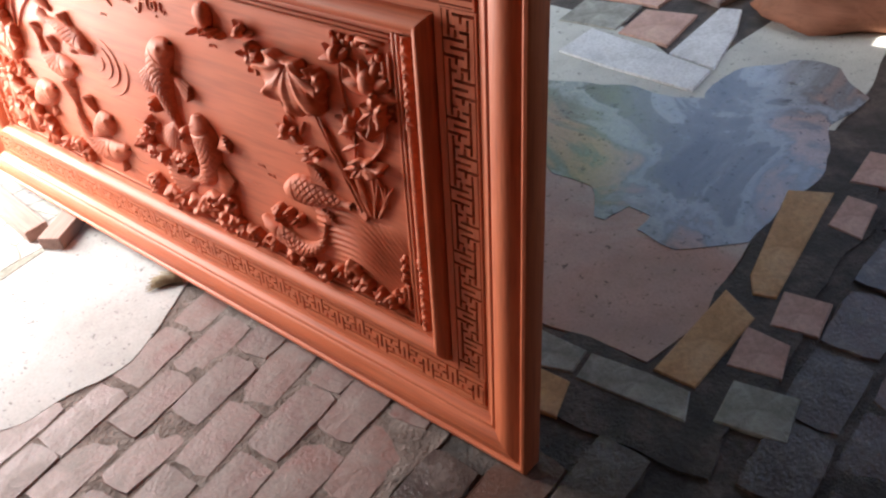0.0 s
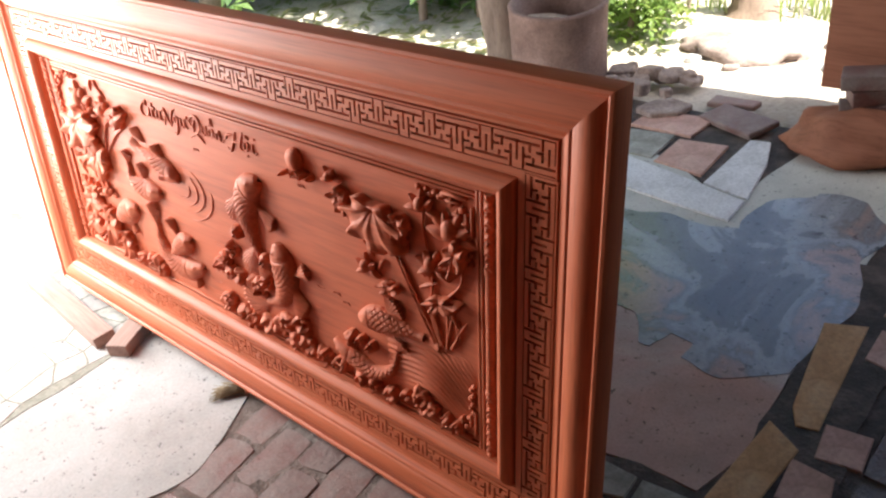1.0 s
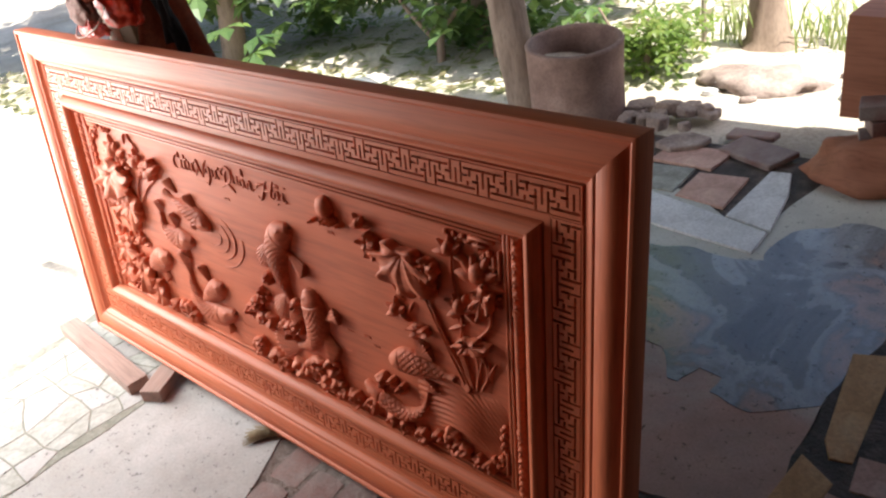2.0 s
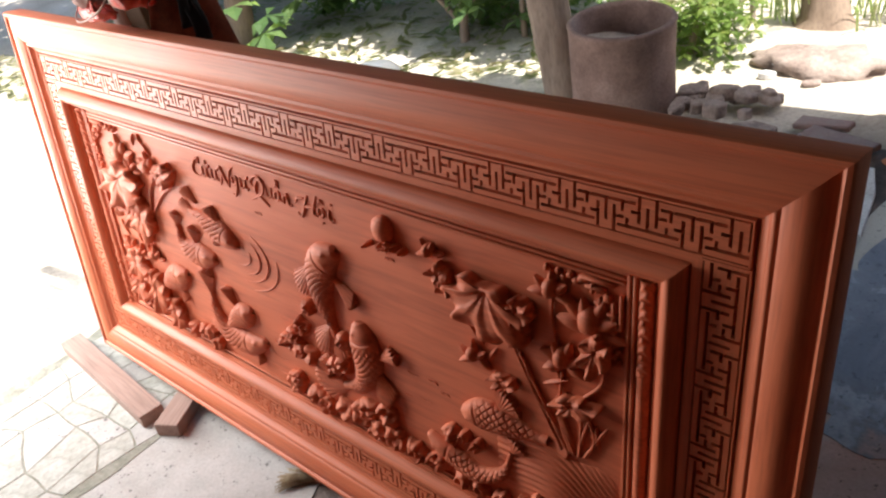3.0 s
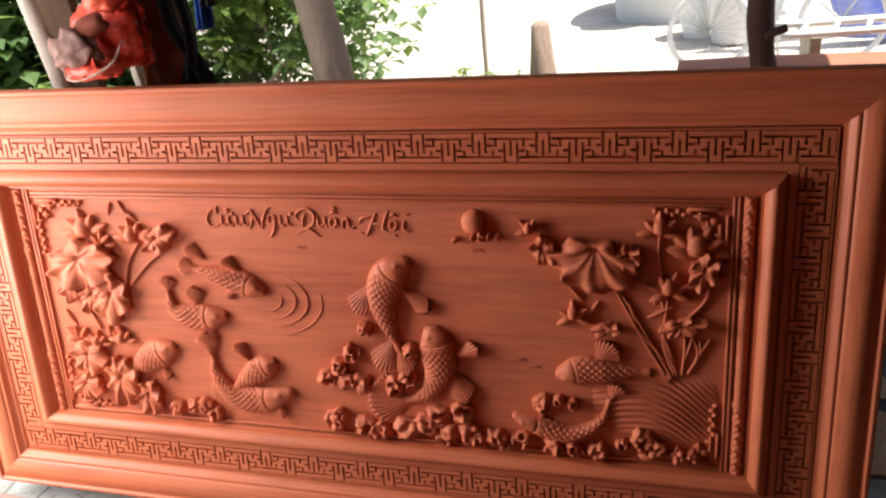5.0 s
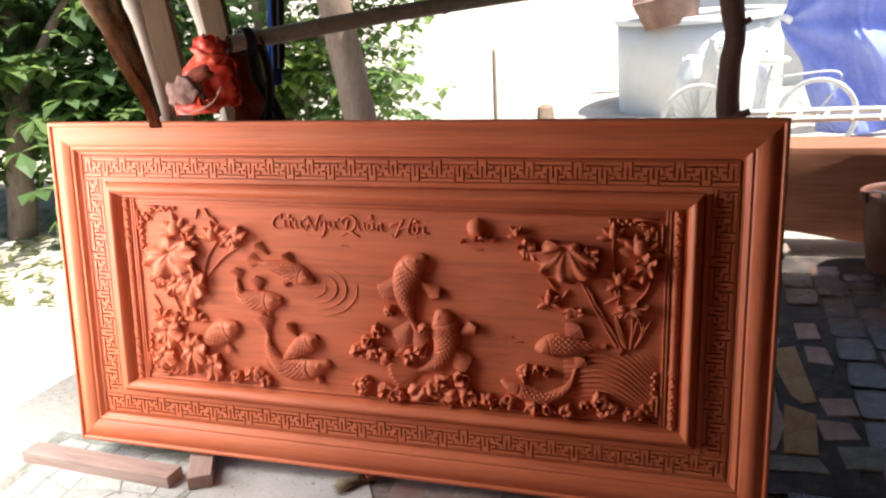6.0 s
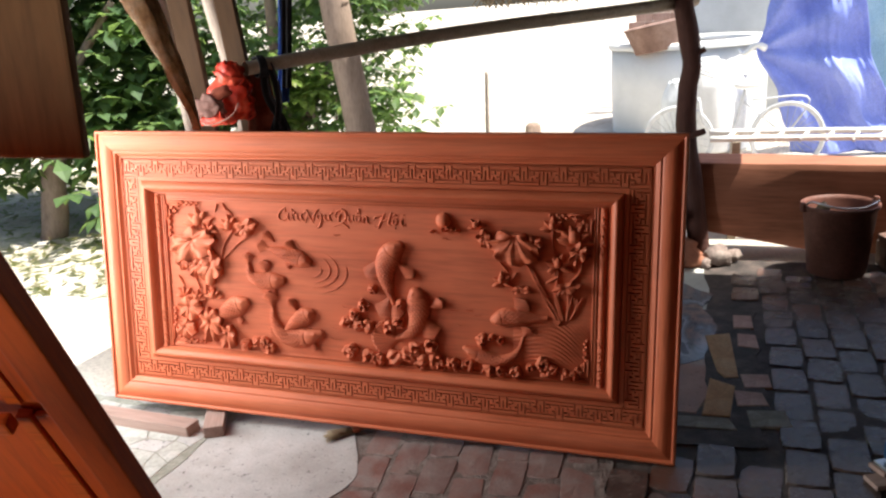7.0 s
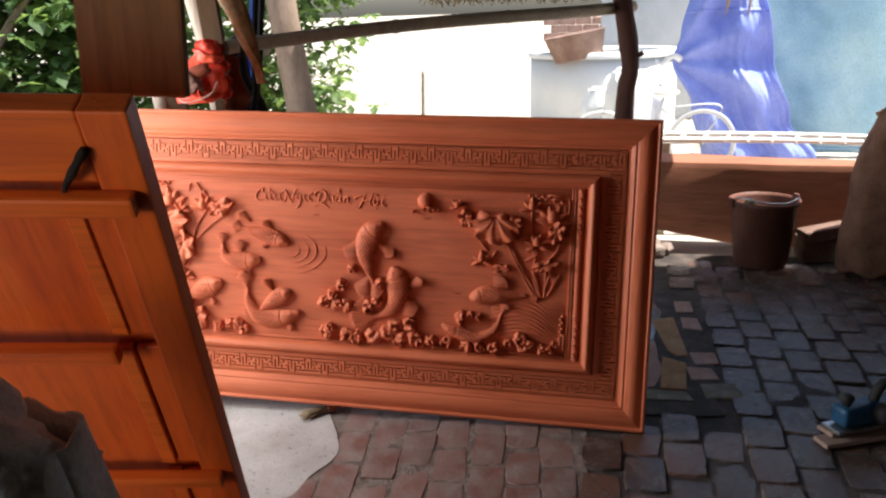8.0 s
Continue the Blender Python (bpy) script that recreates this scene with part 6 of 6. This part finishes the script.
slab([(2.37, 1.22), (2.37, 1.38), (2.45, 1.38), (2.455, 1.23)], pink_slab, "", 0.004)
slab([(2.36, 0.60), (2.46, 0.59), (2.48, 0.49), (2.37, 0.47)], pink_slab, "", 0.0028)
slab([(2.40, 0.44), (2.53, 0.46), (2.55, 0.34), (2.41, 0.32)], greenish_slab, "", 0.003)

part("joint_dirt", slab_polygon(ragged([(1.95, 0.14), (2.46, 0.20), (2.47, 1.42), (2.24, 1.45), (2.262, 0.56), (2.215, 0.395), (1.95, 0.375)], 0.05), -0.01, 0.0002), damp_mortar, floor, smooth=False)

taken = [(2.25, 0.26, 2.40, 1.18), (1.95, 0.14, 2.15, 0.37), (2.36, 0.31, 2.52, 0.77), (2.37, 0.99, 2.48, 1.39)]


def brick_mesh(w, d, rnd):
    """One worn brick: rubbed-round corners, an uneven outline and a slightly dished top."""
    b = bmesh.new()
    n, rings, ph = 16, [], rnd.uniform(0, 6.28)
    for scale, z in ((1.0, -0.009), (0.93, -0.0012)):
        ring = []
        for k in range(n):
            a = 2 * math.pi * k / n
            c, t = math.cos(a), math.sin(a)
            q = (abs(c) ** 12 + abs(t) ** 12) ** (-1 / 12) * (1 + 0.02 * math.sin(3 * a + ph) + rnd.uniform(-0.035, 0.02))
            ring.append(b.verts.new((w / 2 * c * q - math.copysign((1 - scale) * w / 2, c) * min(1, abs(c) * q), d / 2 * t * q - math.copysign((1 - scale) * w / 2, t) * min(1, abs(t) * q), z - 0.0016 * rnd.random())))
        rings.append(ring)
    mid = b.verts.new((0, 0, -0.001 * rnd.random()))
    for k in range(n):
        e = (k + 1) % n
        b.faces.new((rings[0][k], rings[0][e], rings[1][e], rings[1][k]))
        b.faces.new((rings[1][k], rings[1][e], mid))
    return b


rnd = random.Random(17)
red_kinds = [mesh_of(brick_mesh(rnd.uniform(0.108, 0.116), rnd.uniform(0.196, 0.208), rnd), brick_red, False) for _ in range(14)]
dark_kinds = [mesh_of(brick_mesh(rnd.uniform(0.122, 0.134), rnd.uniform(0.194, 0.210), rnd), brick_dark, False) for _ in range(12)]


def lay(me, x, y, z, turn):
    ob = new("brick", me)
    ob.parent = floor
    ob.matrix_basis = pose(x, y, z, rnd.uniform(-1.3, 1.3), rnd.uniform(-1.3, 1.3), turn + rnd.uniform(-3, 3))


# red bricks: staggered courses, a little askew to the panel
for i in range(-5, 8):
    for j in range(-6, 5):
        u, v = i * 0.1165, j * 0.209 + (0.1045 if i % 2 else 0.0)
        x, y = 1.442 + 0.995 * u - 0.096 * v, -0.385 + 0.096 * u + 0.995 * v
        edge = 1.10 + 0.05 * noise.noise(Vector((y * 5, 0, 0)))
        if edge < x < 1.965 and -1.4 < y < 0.30 and (y < 0.10 or x < 1.9):
            lay(rnd.choice(red_kinds), x + rnd.uniform(-0.006, 0.006), y + rnd.uniform(-0.008, 0.008), 0.0022 + rnd.uniform(-0.0022, 0.002), 5.5)

# broken paving at the open side: crazed slabs with narrow dirty joints
part("paving_joint", slab_polygon(ragged([(-0.2, -0.8), (0.5, -0.8), (0.5, 0.12), (-0.2, 0.12)], 0.05), -0.005, 0.0025), moss_joint, floor, smooth=False)
net = [[(-0.14 + 0.125 * i + rnd.uniform(-0.042, 0.042), -0.74 + 0.12 * j + rnd.uniform(-0.042, 0.042)) for j in range(8)] for i in range(6)]
for i in range(5):
    for j in range(7):
        quad = [net[i][j], net[i + 1][j], net[i + 1][j + 1], net[i][j + 1]]
        cx, cy = sum(p[0] for p in quad) / 4, sum(p[1] for p in quad) / 4
        slab([(cx + 0.985 * (x - cx), cy + 0.985 * (y - cy)) for x, y in ragged(quad, 0.02, 0.03)], (greenish_paving, cement_pale, greenish_paving)[(i * 2 + j) % 3], "", 0.0035 + rnd.uniform(0, 0.001))

col = 0
x = 2.03
while x < 3.7:
    y = -1.2 + (0.107 if col % 2 else 0.0)
    while y < 2.02:
        if not any(a - 0.045 < x < c + 0.045 and b2 - 0.09 < y < d + 0.09 for a, b2, c, d in taken) and (x > 2.33 or y < 0.2):
            lay(rnd.choice(dark_kinds), x + rnd.uniform(-0.004, 0.004), y + rnd.uniform(-0.005, 0.005), 0.002 + rnd.uniform(-0.006, 0.005), -3.0)
        y += 0.214
    x += 0.134
    col += 1
